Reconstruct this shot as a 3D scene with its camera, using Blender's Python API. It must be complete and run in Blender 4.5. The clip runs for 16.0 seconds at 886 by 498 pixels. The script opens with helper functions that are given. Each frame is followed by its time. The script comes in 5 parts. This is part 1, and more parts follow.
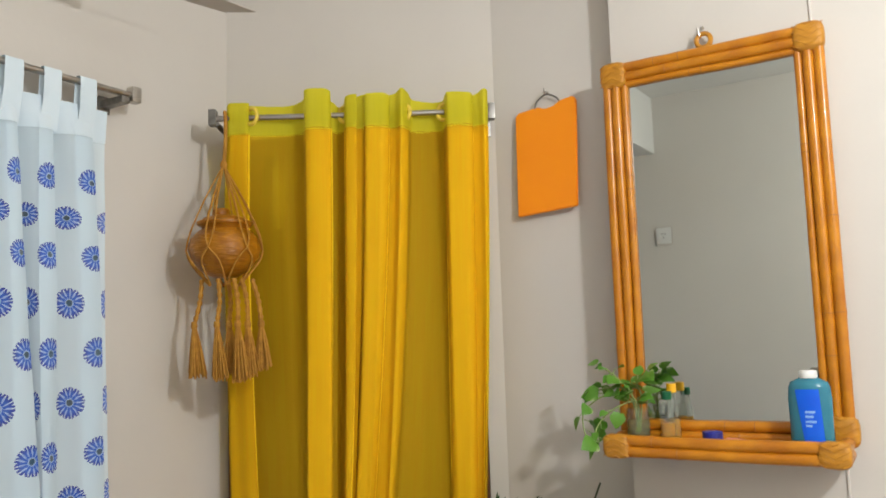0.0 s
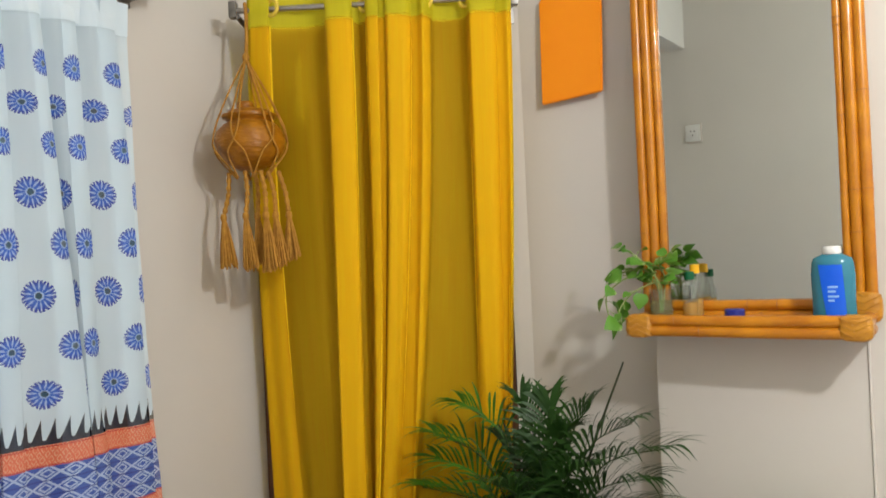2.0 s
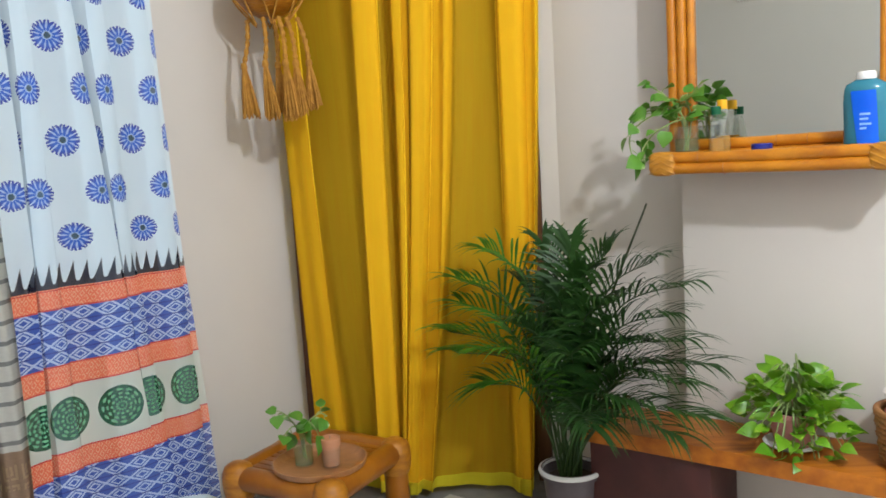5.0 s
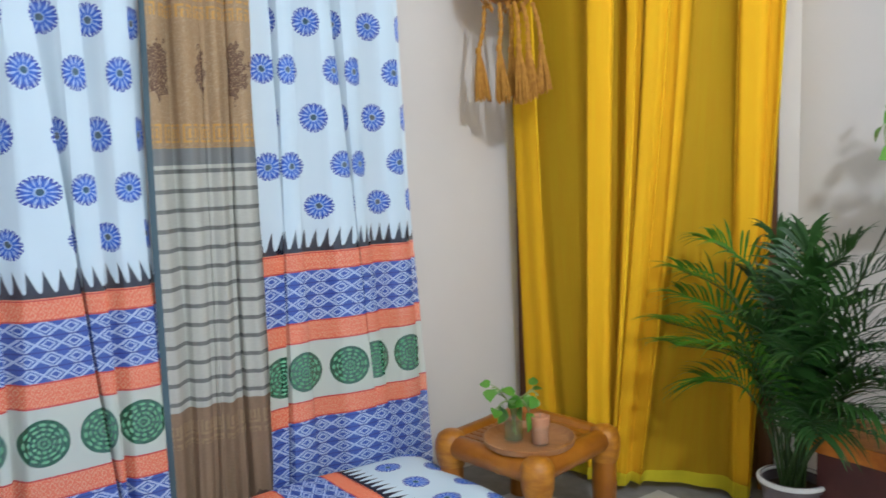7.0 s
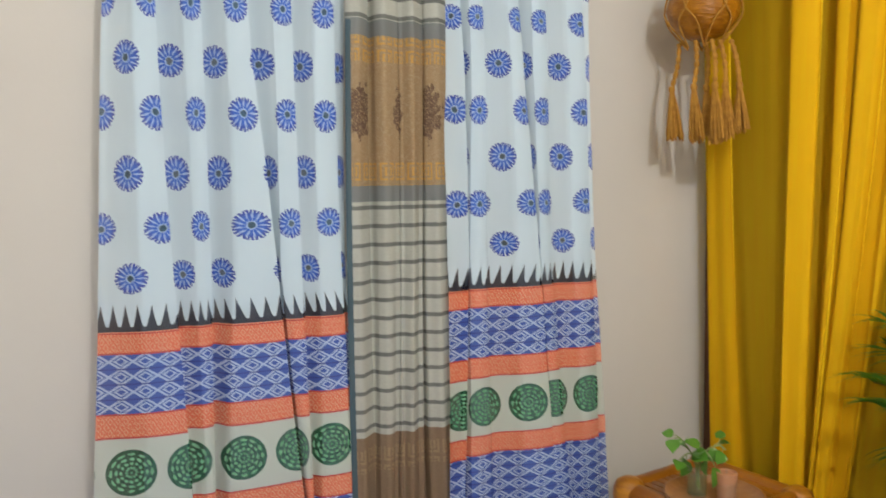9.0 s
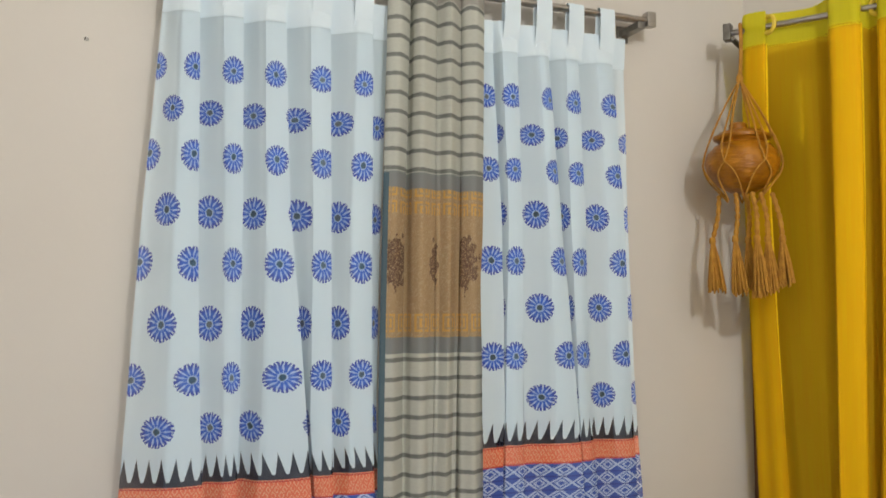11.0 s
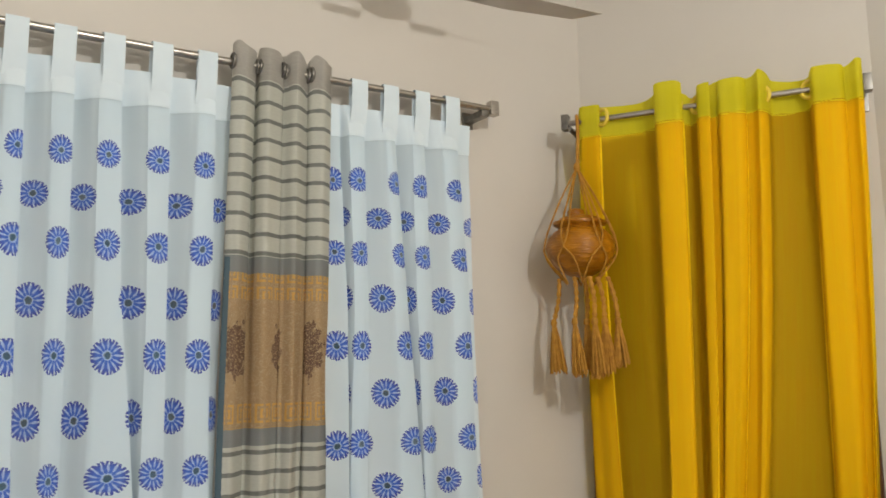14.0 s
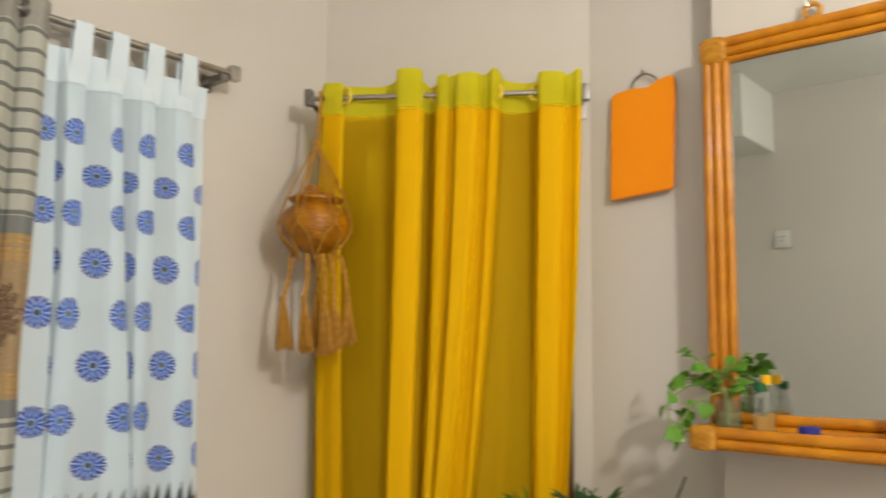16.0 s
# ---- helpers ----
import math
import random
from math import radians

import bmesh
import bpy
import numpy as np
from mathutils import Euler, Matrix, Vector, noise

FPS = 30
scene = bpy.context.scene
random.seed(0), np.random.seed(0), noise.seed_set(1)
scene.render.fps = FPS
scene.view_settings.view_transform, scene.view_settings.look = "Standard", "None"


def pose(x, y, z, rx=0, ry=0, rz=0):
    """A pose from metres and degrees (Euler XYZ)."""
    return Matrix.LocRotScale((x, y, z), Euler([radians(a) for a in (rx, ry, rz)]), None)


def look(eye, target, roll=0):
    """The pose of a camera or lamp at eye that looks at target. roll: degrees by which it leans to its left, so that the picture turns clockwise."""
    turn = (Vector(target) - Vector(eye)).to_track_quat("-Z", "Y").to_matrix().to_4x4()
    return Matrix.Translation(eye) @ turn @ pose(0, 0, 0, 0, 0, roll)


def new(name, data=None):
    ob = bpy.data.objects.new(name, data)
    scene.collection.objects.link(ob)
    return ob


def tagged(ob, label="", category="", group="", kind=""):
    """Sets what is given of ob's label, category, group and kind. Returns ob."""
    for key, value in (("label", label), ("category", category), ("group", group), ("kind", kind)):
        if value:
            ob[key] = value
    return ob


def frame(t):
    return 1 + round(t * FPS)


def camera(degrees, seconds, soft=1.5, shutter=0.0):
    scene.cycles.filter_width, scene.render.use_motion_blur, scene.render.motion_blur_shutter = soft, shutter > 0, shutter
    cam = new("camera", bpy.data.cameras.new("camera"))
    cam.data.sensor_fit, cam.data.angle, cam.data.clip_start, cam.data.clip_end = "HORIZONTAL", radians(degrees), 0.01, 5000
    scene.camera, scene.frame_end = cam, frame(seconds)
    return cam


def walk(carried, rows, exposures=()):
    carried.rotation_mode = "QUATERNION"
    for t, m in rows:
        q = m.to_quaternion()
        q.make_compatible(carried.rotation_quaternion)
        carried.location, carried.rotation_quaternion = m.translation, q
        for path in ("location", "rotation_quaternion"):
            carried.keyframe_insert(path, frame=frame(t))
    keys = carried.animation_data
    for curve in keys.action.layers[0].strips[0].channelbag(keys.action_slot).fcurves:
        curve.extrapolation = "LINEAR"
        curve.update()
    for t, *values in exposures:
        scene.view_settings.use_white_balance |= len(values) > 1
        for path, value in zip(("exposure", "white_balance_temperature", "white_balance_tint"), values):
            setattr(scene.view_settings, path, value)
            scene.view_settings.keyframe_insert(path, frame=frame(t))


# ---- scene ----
cam = camera(56.4, 16.0, soft=1.6, shutter=0.5)
PATH = [
    (0, (-0.159, 0.083, 1.392), (-0.099, 2.071, 1.609), -1.8),
    (0.5, (-0.162, 0.056, 1.388), (-0.118, 2.049, 1.538), -3.1),
    (1, (-0.151, 0.055, 1.369), (-0.152, 2.053, 1.466), -3.3),
    (1.5, (-0.145, 0.062, 1.343), (-0.162, 2.061, 1.405), -2.8),
    (2, (-0.149, 0.068, 1.312), (-0.166, 2.068, 1.324), -2.6),
    (2.5, (-0.145, 0.073, 1.298), (-0.168, 2.072, 1.226), -2.9),
    (3, (-0.139, 0.078, 1.274), (-0.164, 2.075, 1.171), -2.3),
    (3.5, (-0.124, 0.072, 1.258), (-0.183, 2.063, 1.084), -1.7),
    (3.7, (-0.117, 0.074, 1.25), (-0.188, 2.06, 1.033), -2.3),
    (5.8, (-0.041, 0.083, 1.137), (-0.347, 2.046, 0.899), -3.0),
    (6, (-0.049, 0.065, 1.141), (-0.451, 2.011, 0.909), -1.9),
    (6.5, (-0.059, 0.066, 1.137), (-0.604, 1.976, 0.901), -2.1),
    (7, (-0.059, 0.054, 1.137), (-0.733, 1.923, 0.904), -1.8),
    (7.5, (-0.065, 0.051, 1.14), (-0.856, 1.87, 0.884), -2.1),
    (8, (-0.055, 0.045, 1.153), (-0.97, 1.805, 0.897), -1.4),
    (8.5, (-0.054, 0.052, 1.172), (-1.023, 1.787, 0.948), -0.9),
    (9, (-0.078, 0.034, 1.178), (-1.132, 1.725, 1.015), -0.8),
    (9.5, (-0.097, 0.049, 1.189), (-1.2, 1.714, 1.088), -0.4),
    (10, (-0.098, 0.056, 1.218), (-1.246, 1.693, 1.184), 0.2),
    (10.2, (-0.108, 0.067, 1.223), (-1.252, 1.708, 1.226), 0.3),
    (12.3, (-0.088, 0.076, 1.306), (-1.216, 1.71, 1.542), -0.5),
    (12.5, (-0.093, 0.067, 1.308), (-1.219, 1.703, 1.546), -0.6),
    (13, (-0.061, 0.086, 1.342), (-1.078, 1.79, 1.591), -0.6),
    (13.5, (-0.056, 0.098, 1.337), (-0.954, 1.864, 1.603), -1.6),
    (14, (-0.081, 0.1, 1.327), (-0.899, 1.904, 1.606), -0.7),
    (14.5, (-0.131, 0.094, 1.311), (-0.836, 1.946, 1.58), -1.3),
    (15, (-0.153, 0.102, 1.321), (-0.705, 2.007, 1.574), -1.5),
    (15.5, (-0.12, 0.126, 1.321), (-0.562, 2.064, 1.544), -0.7),
    (16, (-0.062, 0.131, 1.305), (-0.287, 2.104, 1.547), 0.8),
]
walk(cam, [(t, look(eye, target, roll)) for t, eye, target, roll in PATH],
     exposures=[(0, 0.0, 6050, 10), (2, 0.05, 6150, 10), (3.5, 0.18, 6000, 10), (6, 0.32, 5450, 10), (7, 0.32, 5300, 10), (8, 0.26, 5600, 10),
                (9, 0.1, 6150, 10), (10, 0.05, 6250, 10), (12.5, -0.2, 6400, 10), (14, -0.12, 6500, 10), (15.5, -0.02, 6850, 10), (16, 0.0, 6700, 10)])

# ---- world and lamps ----
world = bpy.data.worlds.new("night_room")
scene.world = world
world.use_nodes = True
world.node_tree.nodes["Background"].inputs["Color"].default_value = (0.5, 0.6, 0.8, 1)
world.node_tree.nodes["Background"].inputs["Strength"].default_value = 0.05

LAMP_AT = Vector((0.961, 0.159, 2.43))
lamp = new("ceiling_bulb_light", bpy.data.lights.new("ceiling_bulb_light", "POINT"))
lamp.data.energy, lamp.data.shadow_soft_size, lamp.data.color = 114, 0.06, (1.0, 0.97, 0.90)
lamp.location = LAMP_AT

# ---- plan: three wall frames ----
C1, C2 = Vector((-0.95, 2.84)), Vector((0.115, 2.84))
UW, NW = Vector((-0.559, -0.829)), Vector((0.829, -0.559))
UM, NM = Vector((0.829, -0.559)), Vector((-0.559, -0.829))


def pw(s, o, z):
    """Window wall: s along it from the corner, o out into the room."""
    q = C1 + UW * s + NW * o
    return Vector((q.x, q.y, z))


def pm(s, o, z):
    """Mirror wall: s along it from the door corner, o out into the room."""
    q = C2 + UM * s + NM * o
    return Vector((q.x, q.y, z))


def pd(x, o, z):
    """Door wall."""
    return Vector((x, 2.84 - o, z))


# ---- node helpers ----
class Ex:
    """A number flowing through shader nodes, with arithmetic."""
    def __init__(self, tree, sock):
        self.t, self.s = tree, sock

    def op(self, kind, *rest):
        n = self.t.nodes.new("ShaderNodeMath")
        n.operation = kind
        for i, a in enumerate((self, *rest)):
            if isinstance(a, Ex):
                self.t.links.new(a.s, n.inputs[i])
            else:
                n.inputs[i].default_value = a
        return Ex(self.t, n.outputs[0])

    def __add__(self, b): return self.op("ADD", b)
    def __sub__(self, b): return self.op("SUBTRACT", b)
    def __mul__(self, b): return self.op("MULTIPLY", b)
    def __truediv__(self, b): return self.op("DIVIDE", b)
    def lt(self, b): return self.op("LESS_THAN", b)
    def gt(self, b): return self.op("GREATER_THAN", b)
    def frac(self): return self.op("FRACT")
    def floor(self): return self.op("FLOOR")
    def mag(self): return self.op("ABSOLUTE")
    def cos(self): return self.op("COSINE")
    def sin(self): return self.op("SINE")
    def inv(self): return (self * -1.0) + 1.0
    def both(self, b): return self.op("MINIMUM", b)
    def either(self, b): return self.op("MAXIMUM", b)
    def clamp(self): return self.op("MAXIMUM", 0.0).op("MINIMUM", 1.0)


def mat(name, base=(0.8, 0.8, 0.8), rough=0.6, metal=0.0, ior=1.45, trans=0.0, coat=0.0):
    m = bpy.data.materials.new(name)
    m.use_nodes = True
    b = m.node_tree.nodes["Principled BSDF"]
    b.inputs["Base Color"].default_value = (*base, 1)
    b.inputs["Roughness"].default_value = rough
    b.inputs["Metallic"].default_value = metal
    b.inputs["IOR"].default_value = ior
    b.inputs["Transmission Weight"].default_value = trans
    b.inputs["Coat Weight"].default_value = coat
    return m


def noise_ex(m, scale, detail=3.0, coord="Object", stretch=(1, 1, 1)):
    t = m.node_tree
    tc = t.nodes.new("ShaderNodeTexCoord")
    mp = t.nodes.new("ShaderNodeMapping")
    mp.inputs["Scale"].default_value = stretch
    n = t.nodes.new("ShaderNodeTexNoise")
    n.inputs["Scale"].default_value, n.inputs["Detail"].default_value = scale, detail
    t.links.new(tc.outputs[coord], mp.inputs["Vector"])
    t.links.new(mp.outputs["Vector"], n.inputs["Vector"])
    return Ex(t, n.outputs["Fac"])


def mix(m, fac, a, b):
    """Colour a where fac is 0, b where it is 1."""
    t = m.node_tree
    n = t.nodes.new("ShaderNodeMix")
    n.data_type = "RGBA"
    for sock, val in ((n.inputs["Factor"], fac), (n.inputs[6], a), (n.inputs[7], b)):
        if isinstance(val, Ex):
            t.links.new(val.s, sock)
        elif isinstance(val, tuple):
            sock.default_value = (*val, 1)
        elif isinstance(val, float):
            sock.default_value = val
        else:
            t.links.new(val, sock)
    return n.outputs[2]


def paint(m, sock):
    m.node_tree.links.new(sock, m.node_tree.nodes["Principled BSDF"].inputs["Base Color"])


def bump(m, fac, strength=0.2, dist=0.01):
    t = m.node_tree
    n = t.nodes.new("ShaderNodeBump")
    n.inputs["Strength"].default_value, n.inputs["Distance"].default_value = strength, dist
    t.links.new(fac.s, n.inputs["Height"])
    t.links.new(n.outputs["Normal"], t.nodes["Principled BSDF"].inputs["Normal"])


def two_tone(name, a, b, scale, rough=0.6, fine=0.0, stretch=(1, 1, 1), depth=0.15, **kw):
    """A material that wanders between two colours, with a fine relief."""
    m = mat(name, a, rough, **kw)
    f = ((noise_ex(m, scale, 4.0, stretch=stretch) - 0.5) * 2.2 + 0.5).clamp()
    paint(m, mix(m, f, a, b))
    if fine:
        bump(m, noise_ex(m, fine, 3.0, stretch=stretch), depth, 0.004)
    return m


def sheer(m, thin, pass_light=0.35, tint=None):
    """Make m a cloth that lets light through: thin is the share of open weave."""
    t = m.node_tree
    b, out = t.nodes["Principled BSDF"], t.nodes["Material Output"]
    tr, tp = t.nodes.new("ShaderNodeBsdfTranslucent"), t.nodes.new("ShaderNodeBsdfTransparent")
    m1, m2 = t.nodes.new("ShaderNodeMixShader"), t.nodes.new("ShaderNodeMixShader")
    m1.inputs[0].default_value, m2.inputs[0].default_value = pass_light, thin
    src = b.inputs["Base Color"]
    if src.links:
        t.links.new(src.links[0].from_socket, tr.inputs["Color"])
    else:
        tr.inputs["Color"].default_value = src.default_value
    if tint:
        tp.inputs["Color"].default_value = (*tint, 1)
    t.links.new(b.outputs[0], m1.inputs[1])
    t.links.new(tr.outputs[0], m1.inputs[2])
    t.links.new(m1.outputs[0], m2.inputs[1])
    t.links.new(tp.outputs[0], m2.inputs[2])
    t.links.new(m2.outputs[0], out.inputs["Surface"])
    return m


def uv_ex(m):
    t = m.node_tree
    tc, sp = t.nodes.new("ShaderNodeTexCoord"), t.nodes.new("ShaderNodeSeparateXYZ")
    t.links.new(tc.outputs["UV"], sp.inputs[0])
    return Ex(t, sp.outputs[0]), Ex(t, sp.outputs[1])


# ---- materials ----
WALL = mat("cream_wall_paint", (0.74, 0.71, 0.645), 0.55)
paint(WALL, mix(WALL, ((noise_ex(WALL, 1.3, 5.0) - 0.35) * 2.0).clamp(), (0.66, 0.625, 0.575), (0.61, 0.573, 0.525)))
bump(WALL, noise_ex(WALL, 9.0, 6.0), 0.08, 0.02)
CEIL = two_tone("white_ceiling_paint", (0.78, 0.77, 0.74), (0.72, 0.71, 0.68), 2.0, 0.7, 30.0)
TILE = two_tone("pale_floor_tile", (0.62, 0.60, 0.55), (0.5, 0.48, 0.43), 6.0, 0.22, 40.0, depth=0.03)
GROUT = two_tone("grey_tile_joint", (0.25, 0.24, 0.22), (0.18, 0.17, 0.16), 20.0, 0.9)
STEEL = two_tone("brushed_steel", (0.55, 0.52, 0.48), (0.38, 0.36, 0.33), 60.0, 0.3, 90.0, (1, 1, 8), 0.05, metal=1.0)
DARKSTEEL = two_tone("dark_steel", (0.16, 0.15, 0.14), (0.28, 0.27, 0.25), 40.0, 0.4, metal=0.9)
DOORWOOD = two_tone("brown_door_wood", (0.085, 0.035, 0.014), (0.14, 0.06, 0.025), 7.0, 0.4, 30.0, (6, 6, 0.5))
CANE = two_tone("varnished_cane", (0.62, 0.245, 0.008), (0.42, 0.135, 0.004), 14.0, 0.28, 45.0, (1, 1, 1), 0.12, coat=0.22)
CANE_WRAP = two_tone("cane_binding", (0.62, 0.29, 0.025), (0.42, 0.17, 0.012), 25.0, 0.32, 120.0, (1, 1, 3), 0.5)
CANE_DARK = two_tone("dark_cane_joint", (0.32, 0.12, 0.02), (0.42, 0.16, 0.03), 30.0, 0.4)
BAMBOO = two_tone("dark_varnished_bamboo", (0.40, 0.145, 0.006), (0.21, 0.065, 0.003), 9.0, 0.36, 40.0, depth=0.2, coat=0.12)
BAMBOO_WRAP = two_tone("dark_bamboo_lashing", (0.50, 0.21, 0.012), (0.27, 0.09, 0.006), 22.0, 0.36, 160.0, (1, 1, 3), 0.4)
TRAYWOOD = two_tone("wooden_tray", (0.42, 0.20, 0.07), (0.30, 0.13, 0.045), 18.0, 0.45, 60.0, (1, 6, 1))
BENCHWOOD = two_tone("orange_bench_wood", (0.56, 0.185, 0.008), (0.33, 0.090, 0.004), 5.0, 0.48, 25.0, (1.0, 9, 6), 0.1)
DARKWOOD = two_tone("dark_bench_leg_wood", (0.050, 0.016, 0.014), (0.085, 0.026, 0.022), 10.0, 0.5, 40.0)
CLAY = two_tone("brown_pot_clay", (0.50, 0.20, 0.006), (0.24, 0.080, 0.003), 26.0, 0.32, 0.0)
t_ring = noise_ex(CLAY, 30.0, 2.0, stretch=(1, 1, 6))
bump(CLAY, t_ring, 0.6, 0.008)
JUTE = two_tone("jute_rope", (0.52, 0.26, 0.032), (0.34, 0.15, 0.018), 60.0, 0.85, 220.0, depth=0.5)
ORANGE = two_tone("orange_plastic", (1.0, 0.32, 0.0), (0.97, 0.29, 0.0), 5.0, 0.42, 160.0, depth=0.06)
MIRROR = mat("mirror_silver", (0.64, 0.675, 0.645), 0.02, 1.0)
GLASS = sheer(mat("clear_glass", (0.45, 0.48, 0.45), 0.03, 0.0, 1.5), 0.93, 0.0, (0.98, 0.99, 0.98))
OIL = sheer(mat("amber_oil", (0.80, 0.44, 0.03), 0.08, 0.0, 1.4), 0.3, 0.3, (0.97, 0.8, 0.4))
WATER = sheer(mat("greenish_water", (0.45, 0.48, 0.20), 0.05, 0.0, 1.33), 0.75, 0.3, (0.93, 0.95, 0.72))
YCAP = two_tone("yellow_cap_plastic", (0.9, 0.5, 0.01), (0.8, 0.42, 0.01), 20.0, 0.35)
GCAP = two_tone("green_cap_plastic", (0.008, 0.13, 0.05), (0.005, 0.09, 0.035), 20.0, 0.35)
BLUECAP = two_tone("blue_lid_plastic", (0.02, 0.025, 0.30), (0.03, 0.04, 0.22), 20.0, 0.35)
SOAP = mat("teal_soap_plastic", (0.03, 0.19, 0.30), 0.18, 0.0, 1.45, 0.25)
paint(SOAP, mix(SOAP, noise_ex(SOAP, 14.0), (0.04, 0.23, 0.36), (0.07, 0.32, 0.42)))
LABEL = two_tone("blue_label", (0.005, 0.10, 0.75), (0.01, 0.14, 0.82), 12.0, 0.3)
LABEL_PRINT = two_tone("pale_label_print", (0.35, 0.55, 0.9), (0.25, 0.45, 0.85), 30.0, 0.4)
WHITEPLASTIC = two_tone("white_plastic", (0.78, 0.78, 0.76), (0.70, 0.70, 0.68), 8.0, 0.4)
POTGREY = two_tone("grey_pot_plastic", (0.14, 0.12, 0.128), (0.09, 0.075, 0.082), 11.0, 0.5, 60.0)
PINKPOT = two_tone("pink_pot_plastic", (0.55, 0.25, 0.22), (0.42, 0.18, 0.16), 9.0, 0.45, 60.0)
SOIL = two_tone("dark_potting_soil", (0.03, 0.02, 0.013), (0.07, 0.045, 0.03), 60.0, 0.95, 90.0, depth=0.8)
WICKER = two_tone("woven_wicker", (0.40, 0.19, 0.06), (0.28, 0.12, 0.035), 30.0, 0.55, 120.0, depth=0.4)
PINKCLOTH = two_tone("coral_cloth", (0.75, 0.30, 0.20), (0.62, 0.2, 0.15), 14.0, 0.85, 200.0)
WHITECLOTH = two_tone("white_cloth", (0.78, 0.74, 0.70), (0.68, 0.63, 0.58), 14.0, 0.85, 200.0)
ROSECLOTH = two_tone("rose_cloth", (0.50, 0.07, 0.13), (0.38, 0.05, 0.10), 14.0, 0.85, 200.0)
FANPAINT = two_tone("grey_fan_paint", (0.58, 0.53, 0.47), (0.50, 0.46, 0.41), 7.0, 0.4)
CUPCLAY = two_tone("terracotta_cup", (0.55, 0.27, 0.14), (0.42, 0.19, 0.09), 25.0, 0.6, 60.0)
BULB = mat("glowing_bulb", (1, 0.95, 0.85), 0.4)
BULB.node_tree.nodes["Principled BSDF"].inputs["Emission Color"].default_value = (1.0, 0.93, 0.82, 1)
BULB.node_tree.nodes["Principled BSDF"].inputs["Emission Strength"].default_value = 6.0


def leaf_mat(name, a, b, rough=0.38, vein=None):
    m = mat(name, a, rough)
    t = m.node_tree
    info = t.nodes.new("ShaderNodeObjectInfo")
    f = (noise_ex(m, 35.0, 3.0) * 0.7 + Ex(t, info.outputs["Random"]) * 0.6 - 0.15).clamp()
    col = mix(m, f, a, b)
    if vein:
        col = mix(m, ((noise_ex(m, 26.0, 2.0) - 0.55) * 9.0).clamp(), col, vein)
    paint(m, col)
    return sheer(m, 0.0, 0.25)


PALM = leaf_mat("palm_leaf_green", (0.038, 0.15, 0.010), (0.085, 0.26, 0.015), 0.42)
# darker copy of the palm green, for all but the left-hand fronds
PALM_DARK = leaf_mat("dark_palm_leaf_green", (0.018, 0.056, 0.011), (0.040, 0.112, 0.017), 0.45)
STALK = two_tone("palm_stalk", (0.045, 0.085, 0.018), (0.025, 0.055, 0.012), 20.0, 0.5)
SPEAR = two_tone("dark_palm_spear", (0.02, 0.03, 0.012), (0.04, 0.05, 0.02), 20.0, 0.5)
POTHOS = leaf_mat("pothos_leaf_green", (0.075, 0.23, 0.020), (0.17, 0.38, 0.05), 0.32, (0.50, 0.60, 0.30))
POTHOS_LIME = leaf_mat("lime_pothos_leaf_green", (0.09, 0.27, 0.008), (0.24, 0.46, 0.018), 0.32, (0.45, 0.60, 0.07))
VINE = two_tone("vine_stem", (0.22, 0.32, 0.08), (0.30, 0.36, 0.14), 25.0, 0.5)


